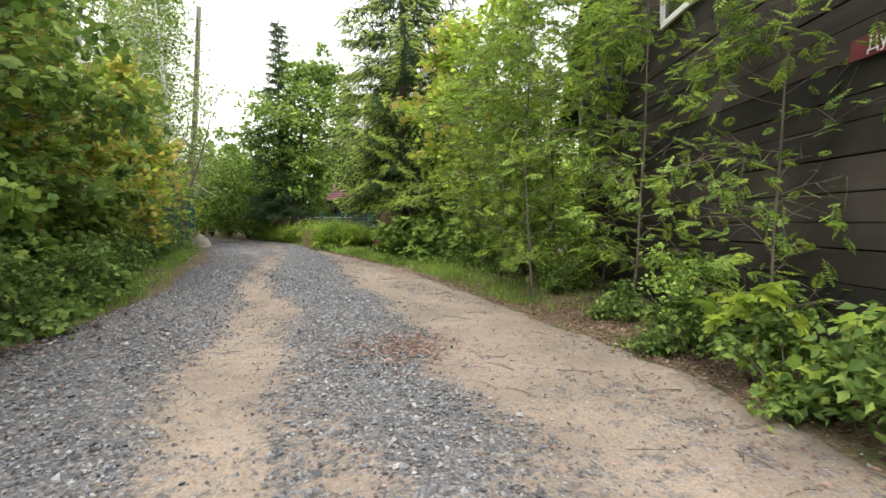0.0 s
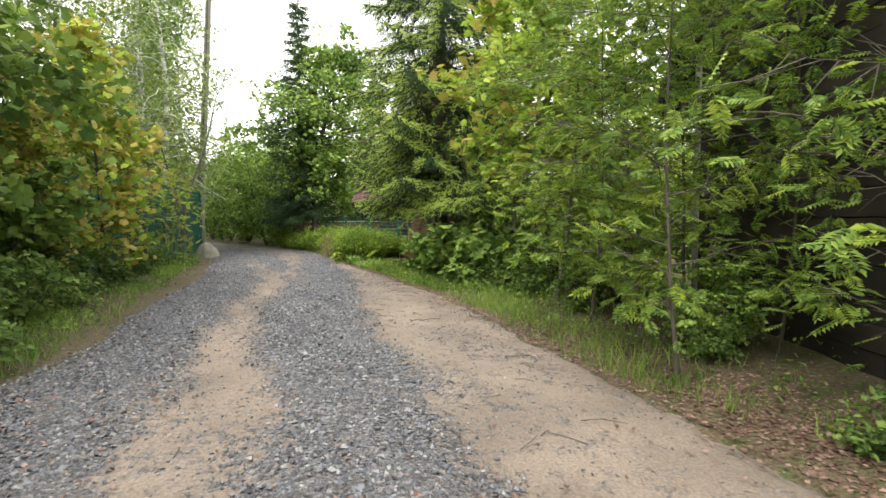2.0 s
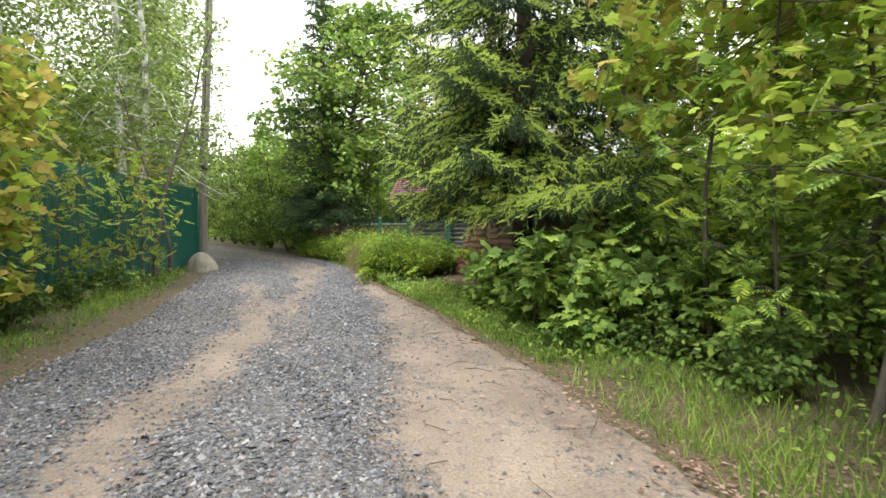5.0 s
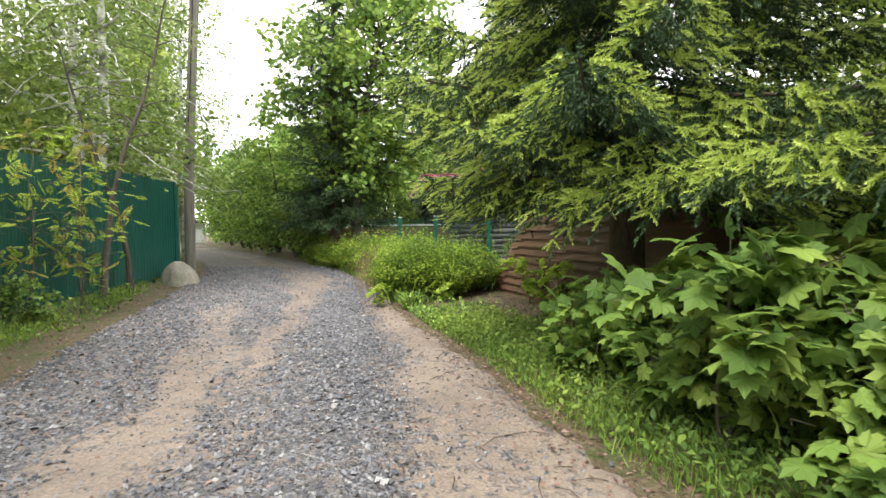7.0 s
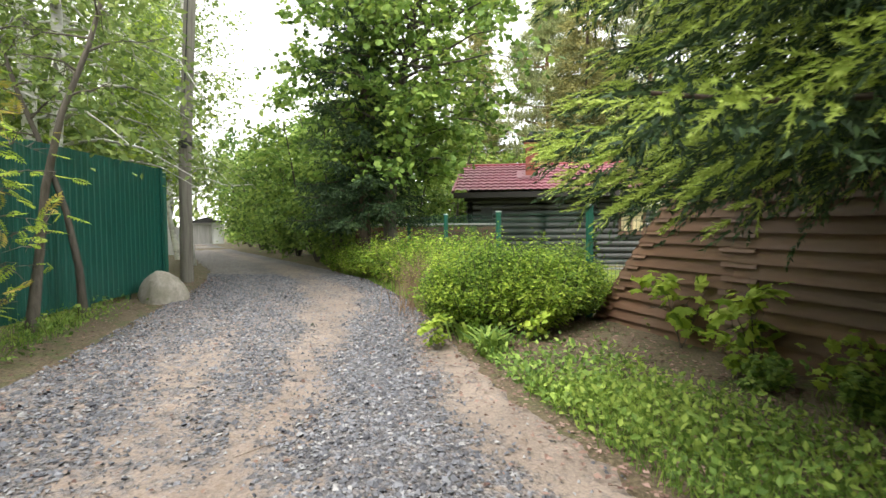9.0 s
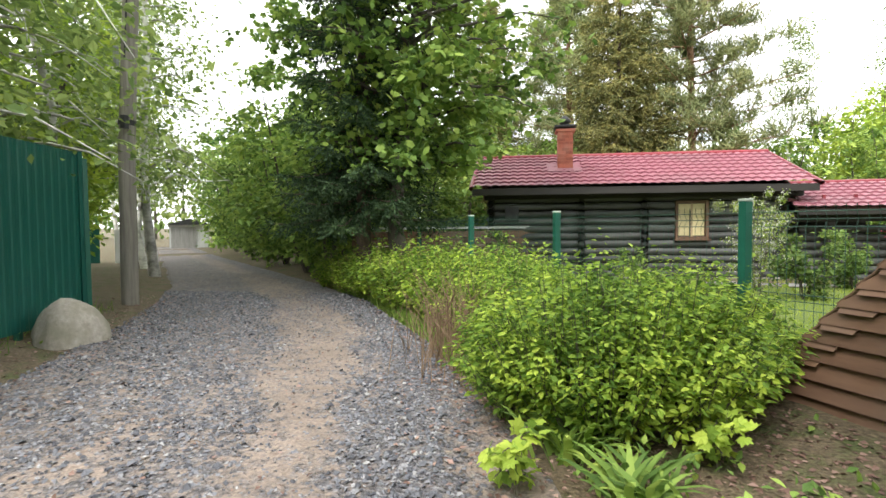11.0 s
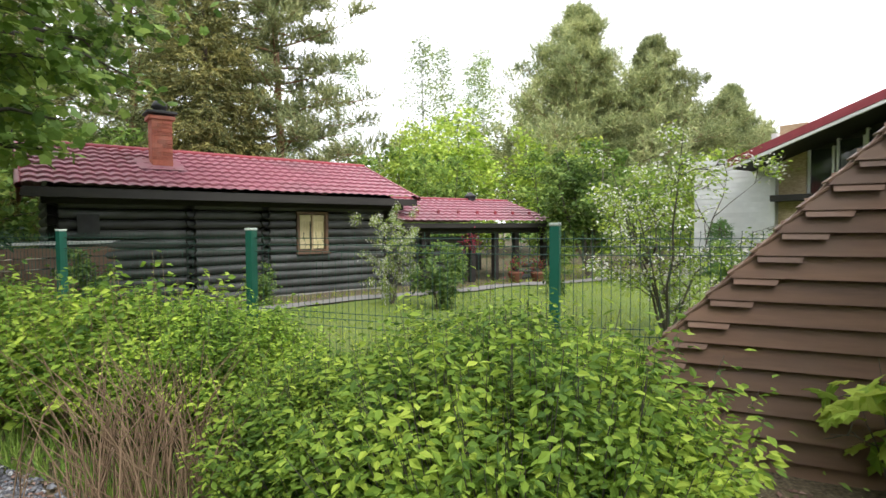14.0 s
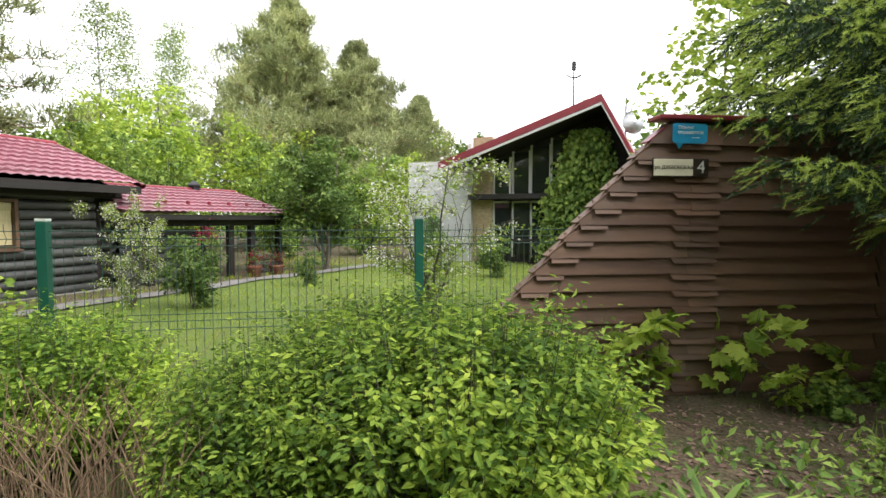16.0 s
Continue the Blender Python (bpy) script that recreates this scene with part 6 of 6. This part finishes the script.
def build_garden(birch_b, birch_c):
    lil = leaf_tree("lilac_tree", 51, 3.6, 1.25, 0.3, 50, 8, 8500, SMALL, 0.12, M["leaf_wild"], M["bark"], 0.045, stems=7, at=(5.3, 26.4, 0.3), label="rounded lilac tree with several bare stems on the lawn", cluster=0.12)
    app = leaf_tree("apple_tree", 52, 2.4, 1.5, 0.12, 44, 8, 7000, OVAL, 0.05, M["leaf_light"], M["bark"], 0.024, stems=6, at=(0.75, 21.3, 0.3), label="small apple tree in white blossom behind the mesh fence", cluster=0.06, mix=M["blossom"], mixp=0.3, rise=0.9)
    put(app, -0.75, 25.5, 0.5, 190, 0.72)
    bush = leaf_tree("garden_shrub", 53, 1.1, 0.5, 0.1, 24, 5, 1700, SMALL, 0.07, M["leaf_wild"], M["bark"], 0.012, fine=False, stems=6, at=(-0.4, 24.6, 0.3), label="upright green garden shrub by the log cabin", category="bush", group="garden shrubs", cluster=0.06)
    for x, y, s in ((0.9, 26.0, 1.0), (-5.0, 26.3, 1.0), (-2.6, 26.6, 0.7), (5.5, 22.0, 0.9), (2.4, 24.8, 0.7), (7.6, 22.8, 0.9), (6.6, 23.6, 1.0)):
        put(bush, x, y, s, x * 117 % 360)
    rng = np.random.default_rng(54)
    # creeper on the gable
    n = 6500
    t = rng.random(n) ** 0.8
    half = np.interp(t, [0, 0.45, 1], [1.25, 1.15, 0.25])
    P = np.stack([9.4 - 0.25 * rng.random(n) + rng.normal(0, 0.12, n), 20.6 + rng.uniform(-1, 1, n) * half + rng.normal(0, 0.12, n) - 0.15 * t, 0.3 + 3.9 * t], 1)
    D = rng.normal(0, 0.4, (n, 3)) + (-0.5, 0, -0.6)
    V, F = scatter(SMALL, P, D, rng.normal(0, 0.4, (n, 3)) + (-1, 0, 0.4), rng.uniform(0.1, 0.2, n))
    e = thing("creeper", "green creeper climbing over the house gable", "climbing plant", (0, 0, 0))
    part("leaves", mesh_arrays("leaves", V, F, [M["leaf_maple"], M["leaf_rowan"]], np.repeat((rng.random(n) < 0.5).astype(int), 2)), None, e)
    T = Tubes()
    T.add([(9.5, 20.6, 0.2), (9.55, 20.65, 2), (9.55, 20.5, 3.6)], [0.05, 0.04, 0.015], 6)
    part("stem", T.mesh("stem", M["bark"]), None, e)
    spruce("thuja", 55, 1.5, 0.3, 0.05, 50, 0.07, (NEEDLES_FAR, NEEDLES_FAR), 0.1, [M["leaf_maple_dark"], M["leaf_wild"]], M["bark_dark"], 0.03, "small dark conical thuja on the lawn", (8.6, 24.9, 0.3), tip=0.0, droop=-0.4)
    p0 = pine(61, 10.5, 3.0, 1.6, 64, 9000, "tall airy pine with grey-green needles behind the cabin", (0.2, 34.6, 0.3), M["needle_pine"], True)
    p1 = pine(64, 10.5, 5.4, 0.9, 120, 19000, "dense broad pine with olive-green needles behind the gardens", (17.6, 37.6, 0.3), M["needle_pine"])
    p1.matrix_basis = p1.matrix_basis @ Matrix.Diagonal((1.25, 1.25, 1.22, 1))
    put(p1, 21.2, 35.6, 0.88, 140)
    put(p1, 25.5, 33.5, 0.7, 250)
    put(p0, -3.5, 37.0, 1.0, 90)
    s2 = spruce("rusty_spruce", 62, 10.8, 2.3, 1.3, 150, 0.16, (NEEDLES_FAR, NEEDLES_FAR), 0.3, [M["needle_rust"], M["needle_rust"]], M["bark_dark"], 0.16, "tall spruce with yellowish brown-green needles behind the cabin", (-2.1, 33.6, 0.3), tip=0.0, droop=0.4)
    put(s2, 33.0, 29.0, 0.7, 50)
    put(s2, -6.5, 36.5, 0.9, 70)
    lt = leaf_tree("light_tree", 63, 6.2, 2.6, 0.1, 48, 9, 5000, SMALL, 0.22, M["leaf_light"], M["bark"], 0.08, stems=3, fine=False, at=(9.5, 36.5, 0.3), label="light yellow-green broadleaf tree behind the annex", group="broadleaf trees behind the gardens", cluster=0.25)
    for x, y, s in ((6.5, 38.0, 1.0), (12.0, 34.0, 0.9), (14.5, 36.5, 1.0), (10.5, 43.0, 1.25), (25, 39, 1.1), (18.0, 31.5, 0.75), (22, 28.5, 0.8), (7.5, 14.0, 0.62), (5.8, 12.0, 0.55), (9.5, 16.0, 0.7), (6.8, 14.4, 0.6), (-13.5, 20.8, 1.05), (-13.0, 16.6, 1.1), (-15.2, 24.6, 1.1), (-12.4, 12.6, 1.1), (-17.6, 27.6, 1.05), (-13.0, 8.6, 1.1)):
        put(lt, x, y, s, x * 83 % 360)
    for x, y, s, p in ((12.5, 45.0, 1.0, birch_b), (17.5, 45.5, 1.02, birch_b), (14.2, 42.5, 0.85, birch_b), (15.5, 48.0, 1.15, birch_c), (8.0, 46.0, 0.95, birch_c), (24.0, 46.0, 1.1, birch_b), (31.0, 24.0, 0.8, birch_c), (-9.0, 42.0, 1.0, birch_b), (-4.0, 45.0, 1.0, birch_c), (1.0, 47.0, 1.0, birch_b)):
        put(p, x, y, s, x * 67 % 360)


def build_grass():
    rng = np.random.default_rng(71)

    def patch(n, x, y, hmin, hmax, name, label, mat=None, width=0.022):
        z = ground_z(x, y) - 0.01
        P = np.stack([x, y, z], 1)
        l = rng.uniform(hmin, hmax, len(x))
        blade = (np.array([(-1, 0, 0), (1, 0, 0), (-0.7, 0.55, 0.06), (0.7, 0.55, 0.06), (0, 1, 0.28)]) * (width, 1, 1), np.array([(0, 1, 3), (0, 3, 2), (2, 3, 4)]))
        D = rng.normal(0, 0.32, (len(x), 3)) * (1, 1, 0) + (0, 0, 1)
        N = rng.normal(0, 1, (len(x), 3)) * (1, 1, 0.05)
        V, F = scatter(blade, P, D, N, l)
        tagged(new(name, mesh_arrays(name, V, F, mat or M["grass"])), label, "grass", kind="stuff")

    n = 26000
    y = rng.uniform(1.5, 22.5, n)
    off = rng.gamma(1.6, 0.42, n)
    x = left_x(y) - np.interp(y, [9, 13], [0.1, 0.5]) - off
    k = wobble(x, y, 1.1, 3) + rng.normal(0, 0.35, n) > 0.1
    patch(n, x[k], y[k], 0.06, 0.22, "verge_grass", "uneven green grass on the fence-side verge")
    y = rng.uniform(2.0, 17.0, n)
    x = right_x(y) + 0.05 + rng.gamma(1.7, 0.4, n)
    k = (wobble(x, y, 1.2, 6) + rng.normal(0, 0.4, n) + np.clip((y - 9) * 0.22, -0.8, 0.6) > 0.05) & ~((y < 11.2) & (x > 2.7))
    patch(n, x[k], y[k], 0.05, 0.2, "roadside_grass", "long green grass on the barn-side verge")
    xs, ys = np.meshgrid(np.linspace(0, 1, 60), np.linspace(0, 1, 40))
    base = np.array(POSTS[3]) * (1 - ys[..., None]) + np.array((-1.15, 17.75)) * ys[..., None]
    X, Y = base[..., 0] + 0.2 + xs * 13.5, base[..., 1] + xs * (4.5 * ys + 1.2)
    i = (np.arange(39)[:, None] * 60 + np.arange(59)[None]).ravel()
    turf = mesh_arrays("lawn_ground", np.stack([X, Y, ground_z(X, Y) + 0.035], -1).reshape(-1, 3), np.stack([i, i + 60, i + 61, i + 1], 1), M["lawn"], smooth=True)
    tagged(new("lawn_ground", turf), "green garden turf behind the mesh fence", "lawn", kind="structure")
    k = 40
    px = np.linspace(-5.5, 9.5, k)
    mid = 26.25 - 0.012 * (px - 1) ** 2
    V = np.concatenate([np.stack([px, mid - 0.15 + 0.05 * np.sin(px * 3), np.full(k, 0.39)], 1), np.stack([px, mid + 0.3, np.full(k, 0.395)], 1)])
    V[:, 2] = ground_z(V[:, 0], V[:, 1]) + 0.06
    i = np.arange(k - 1)
    tagged(new("garden_path", mesh_arrays("garden_path", V, np.stack([i, i + 1, i + k + 1, i + k], 1), M["concrete"])), "pale grey paved path before the log cabin", "path", kind="structure")
    n = 30000
    y = rng.uniform(18.5, 30, n)
    x = rng.uniform(-6.5, 9, n)
    inside = (x - POSTS[0][0]) * 0.83 + (y - POSTS[0][1]) * 0.55 > 0.0
    k = inside & (np.abs(y - 26.3 + 0.012 * (x - 1) ** 2) > 0.55) & ~((y > 27.3) & (x < 5.6)) & ~((y > 24.2) & (x > 10))
    patch(n, x[k], y[k], 0.05, 0.16, "lawn", "bright mown lawn behind the mesh fence", M["lawn_grass"], 0.045)
    n = 6000
    y = rng.uniform(19.0, 26.0, n)
    x = right_x(y) + rng.gamma(1.4, 0.25, n)
    patch(n, x, y, 0.06, 0.25, "hedge_grass", "grass tufts at the foot of the hedge")
    # broad low weeds
    n = 17000
    y = rng.uniform(1.8, 21.0, n)
    sd = rng.random(n) < 0.5
    off = rng.gamma(1.8, 0.4, n)
    x = np.where(sd, left_x(y) - 0.25 - off, right_x(y) + np.where(y < 8.5, 0.5, 0.15) + off)
    k = (wobble(x, y, 0.9, 9) + rng.normal(0, 0.25, n) > 0.05) & ~((y < 11.2) & (x > 2.7))
    x, y = x[k], y[k]
    P = np.stack([x, y, ground_z(x, y) + rng.uniform(0.02, 0.2, len(x))], 1)
    D = rng.normal(0, 0.6, (len(x), 3)) + (0, 0, 0.25)
    V, F = scatter(OVAL, P, D, rng.normal(0, 0.5, (len(x), 3)) + (0, 0, 1), rng.uniform(0.025, 0.07, len(x)))
    tagged(new("weeds", mesh_arrays("weeds", V, F, M["leaf_maple"])), "low broad-leaved weeds along both verges", "weeds", kind="stuff")
    n = 9000
    y = rng.uniform(12.3, 17.2, n)
    x = right_x(y) + 0.1 + rng.random(n) * np.interp(y, [12.3, 17.2], [1.9, 0.9])
    P = np.stack([x, y, ground_z(x, y) + rng.uniform(0.01, 0.22, n) ** 1.2], 1)
    V, F = scatter(SMALL, P, rng.normal(0, 0.7, (n, 3)) + (0, 0, 0.2), rng.normal(0, 0.4, (n, 3)) + (0, 0, 1), rng.uniform(0.025, 0.06, n))
    tagged(new("ground_cover", mesh_arrays("ground_cover", V, F, M["leaf_maple"])), "soft green ground cover between lane and brown wall", "weeds", kind="stuff")
    n = 2600
    y = rng.uniform(16.6, 19.3, n)
    x = right_x(y) + 0.1 + rng.random(n) ** 1.5 * np.interp(y, [16.6, 19.3], [1.6, 1.1])
    k = wobble(x, y, 1.6, 4) + rng.normal(0, 0.3, n) > 0.0
    x, y = x[k], y[k]
    P = np.stack([x, y, ground_z(x, y) + rng.uniform(0.01, 0.16, len(x)) ** 1.2], 1)
    V, F = scatter(OVAL, P, rng.normal(0, 0.7, (len(x), 3)) + (0, 0, 0.3), rng.normal(0, 0.4, (len(x), 3)) + (0, 0, 1), rng.uniform(0.03, 0.08, len(x)))
    tagged(new("wall_foot_weeds", mesh_arrays("wall_foot_weeds", V, F, M["leaf_rowan"])), "sparse green weeds on bare soil before the brown wall", "weeds", kind="stuff")
    # strap-leaved clumps at the hedge foot
    for cx, cy in ((-3.72, 17.95), (-4.0, 18.5)):
        e = thing("daylily_clump", "clump of long arching green strap leaves by the hedge", "plant", (cx, cy, gz(cx, cy)), 0, "daylily clumps")
        blade = (np.array([(-0.05, 0, 0), (0.05, 0, 0), (-0.055, 0.5, 0.1), (0.055, 0.5, 0.1), (-0.03, 0.85, -0.02), (0.03, 0.85, -0.02), (0, 1, -0.14)]), np.array([(0, 1, 3), (0, 3, 2), (2, 3, 5), (2, 5, 4), (4, 5, 6)]))
        k = 55
        a = rng.uniform(0, 2 * np.pi, k)
        D = np.stack([np.cos(a), np.sin(a), rng.uniform(0.5, 1.8, k)], 1)
        V, F = scatter(blade, rng.normal(0, 0.06, (k, 3)) * (1, 1, 0), D, np.stack([-np.cos(a), -np.sin(a), np.full(k, 0.8)], 1), rng.uniform(0.25, 0.42, k))
        part("leaf_tuft", mesh_arrays("leaf_tuft", V, F, M["leaf_rowan"]), None, e)
    # dead leaves and bark chips
    n = 30000
    y = rng.uniform(1.5, 24, n)
    sd = rng.random(n)
    x = np.where(sd < 0.3, left_x(y) - 0.2 + rng.normal(0, 0.4, n), np.where(sd < 0.85, right_x(y) + np.where(y < 9.5, rng.normal(0.4, 0.5, n), rng.normal(0.1, 0.3, n)), left_x(y) + rng.random(n) * (right_x(y) - left_x(y))))
    x[:1300], y[:1300] = -0.5 + rng.normal(0, 0.3, 1300), 4.9 + rng.normal(0, 0.3, 1300)
    x[7000:9500] = left_x(y[7000:9500] * 0.22 + 1.6) - 0.2 + rng.gamma(1.6, 0.4, 2500)
    y[7000:9500] = y[7000:9500] * 0.22 + 1.6
    x[1300:7000] = right_x(y[1300:7000] * 0.3 + 2.2) + 0.15 + rng.gamma(1.6, 0.35, 5700)
    y[1300:7000] = y[1300:7000] * 0.3 + 2.2
    y[22000:] = rng.uniform(3.5, 10.5, n - 22000)
    x[22000:] = right_x(y[22000:]) - 0.1 + rng.gamma(1.8, 0.32, n - 22000)
    y[26500:] = rng.uniform(15.2, 19.4, n - 26500)
    x[26500:] = right_x(y[26500:]) + 0.3 + rng.random(n - 26500) * 1.7
    P = np.stack([x, y, np.maximum(ground_z(x, y), level(y) + np.where((x > left_x(y)) & (x < right_x(y)), 0.03, 0)) + 0.006], 1)
    D = rng.normal(0, 1, (n, 3)) * (1, 1, 0.1)
    V, F = scatter(SMALL, P, D, rng.normal(0, 0.3, (n, 3)) + (0, 0, 1), rng.uniform(0.015, 0.05, n))
    tagged(new("leaf_litter", mesh_arrays("leaf_litter", V, F, M["litter"])), "brown dead leaves and bark chips on the lane edges", "leaf litter", kind="stuff")


def build_twigs():
    rng = np.random.default_rng(91)
    T = Tubes()
    for _ in range(110):
        y = rng.uniform(2.2, 16)
        u = rng.uniform(0.68, 1.02) if rng.random() < 0.75 else rng.uniform(0.05, 0.6)
        x = left_x(y) + u * (right_x(y) - left_x(y))
        a, l = rng.uniform(0, 6.28), rng.uniform(0.06, 0.3)
        z = level(y) + 0.022
        d = np.array([math.cos(a), math.sin(a), 0]) * l
        p = np.array([x, y, z])
        T.add([p, p + d * 0.5 + (rng.normal(0, 0.02), rng.normal(0, 0.02), 0.012), p + d], [0.0035, 0.003, 0.0015], 4)
    tagged(new("fallen_twigs", T.mesh("fallen_twigs", M["bark_dark"])), "thin dry brown twigs fallen on the sandy lane", "twigs", kind="stuff")


def build_far_woods():
    """Closes the place all round with a belt of distant trees."""
    rng = np.random.default_rng(81)
    P, D, S, I = [], [], [], []
    T = Tubes()
    for i in range(150):
        a = i / 150 * 2 * math.pi + rng.uniform(-0.02, 0.02)
        r = rng.uniform(44, 66)
        cx, cy = -4 + r * math.cos(a), 20 + r * math.sin(a)
        h, w = rng.uniform(6.5, 11.5), rng.uniform(1.8, 3.2)
        T.add([(cx, cy, 0), (cx, cy, h * 0.9)], [0.16, 0.03], 5)
        n = 330
        t = rng.random(n) ** 0.8
        rad = w * np.sin(np.pi * (0.1 + 0.88 * t)) ** 0.7 * np.sqrt(rng.random(n))
        q = rng.uniform(0, 2 * np.pi, n)
        P.append(np.stack([cx + rad * np.cos(q), cy + rad * np.sin(q), 0.3 + h * t + rng.normal(0, 0.2, n)], 1))
        D.append(rng.normal(0, 1, (n, 3)) - (0, 0, 0.4))
        S.append(rng.uniform(0.4, 0.85, n))
        I.append(np.full(n, rng.integers(0, 3)))
    P, D, S, I = (np.concatenate(v) for v in (P, D, S, I))
    V, F = scatter(SMALL, P, D, rng.normal(0, 1, P.shape) + (0, 0, 0.5), S)
    e = thing("far_woods", "distant mixed green woodland all round the gardens", "woods", (0, 0, 0), 0, "", "stuff")
    part("foliage", mesh_arrays("foliage", V, F, [M["leaf_wild"], M["leaf_birch"], M["leaf_maple_dark"]], np.repeat(I, 2)), None, e)
    part("trunk", T.mesh("trunk", M["bark"]), None, e)


build_far_woods()
build_hedge()
low_bush = build_left_side()
birch_b, birch_c = build_birches()
build_bend_trees()
build_right_side(low_bush)
build_garden(birch_b, birch_c)
build_grass()
build_twigs()
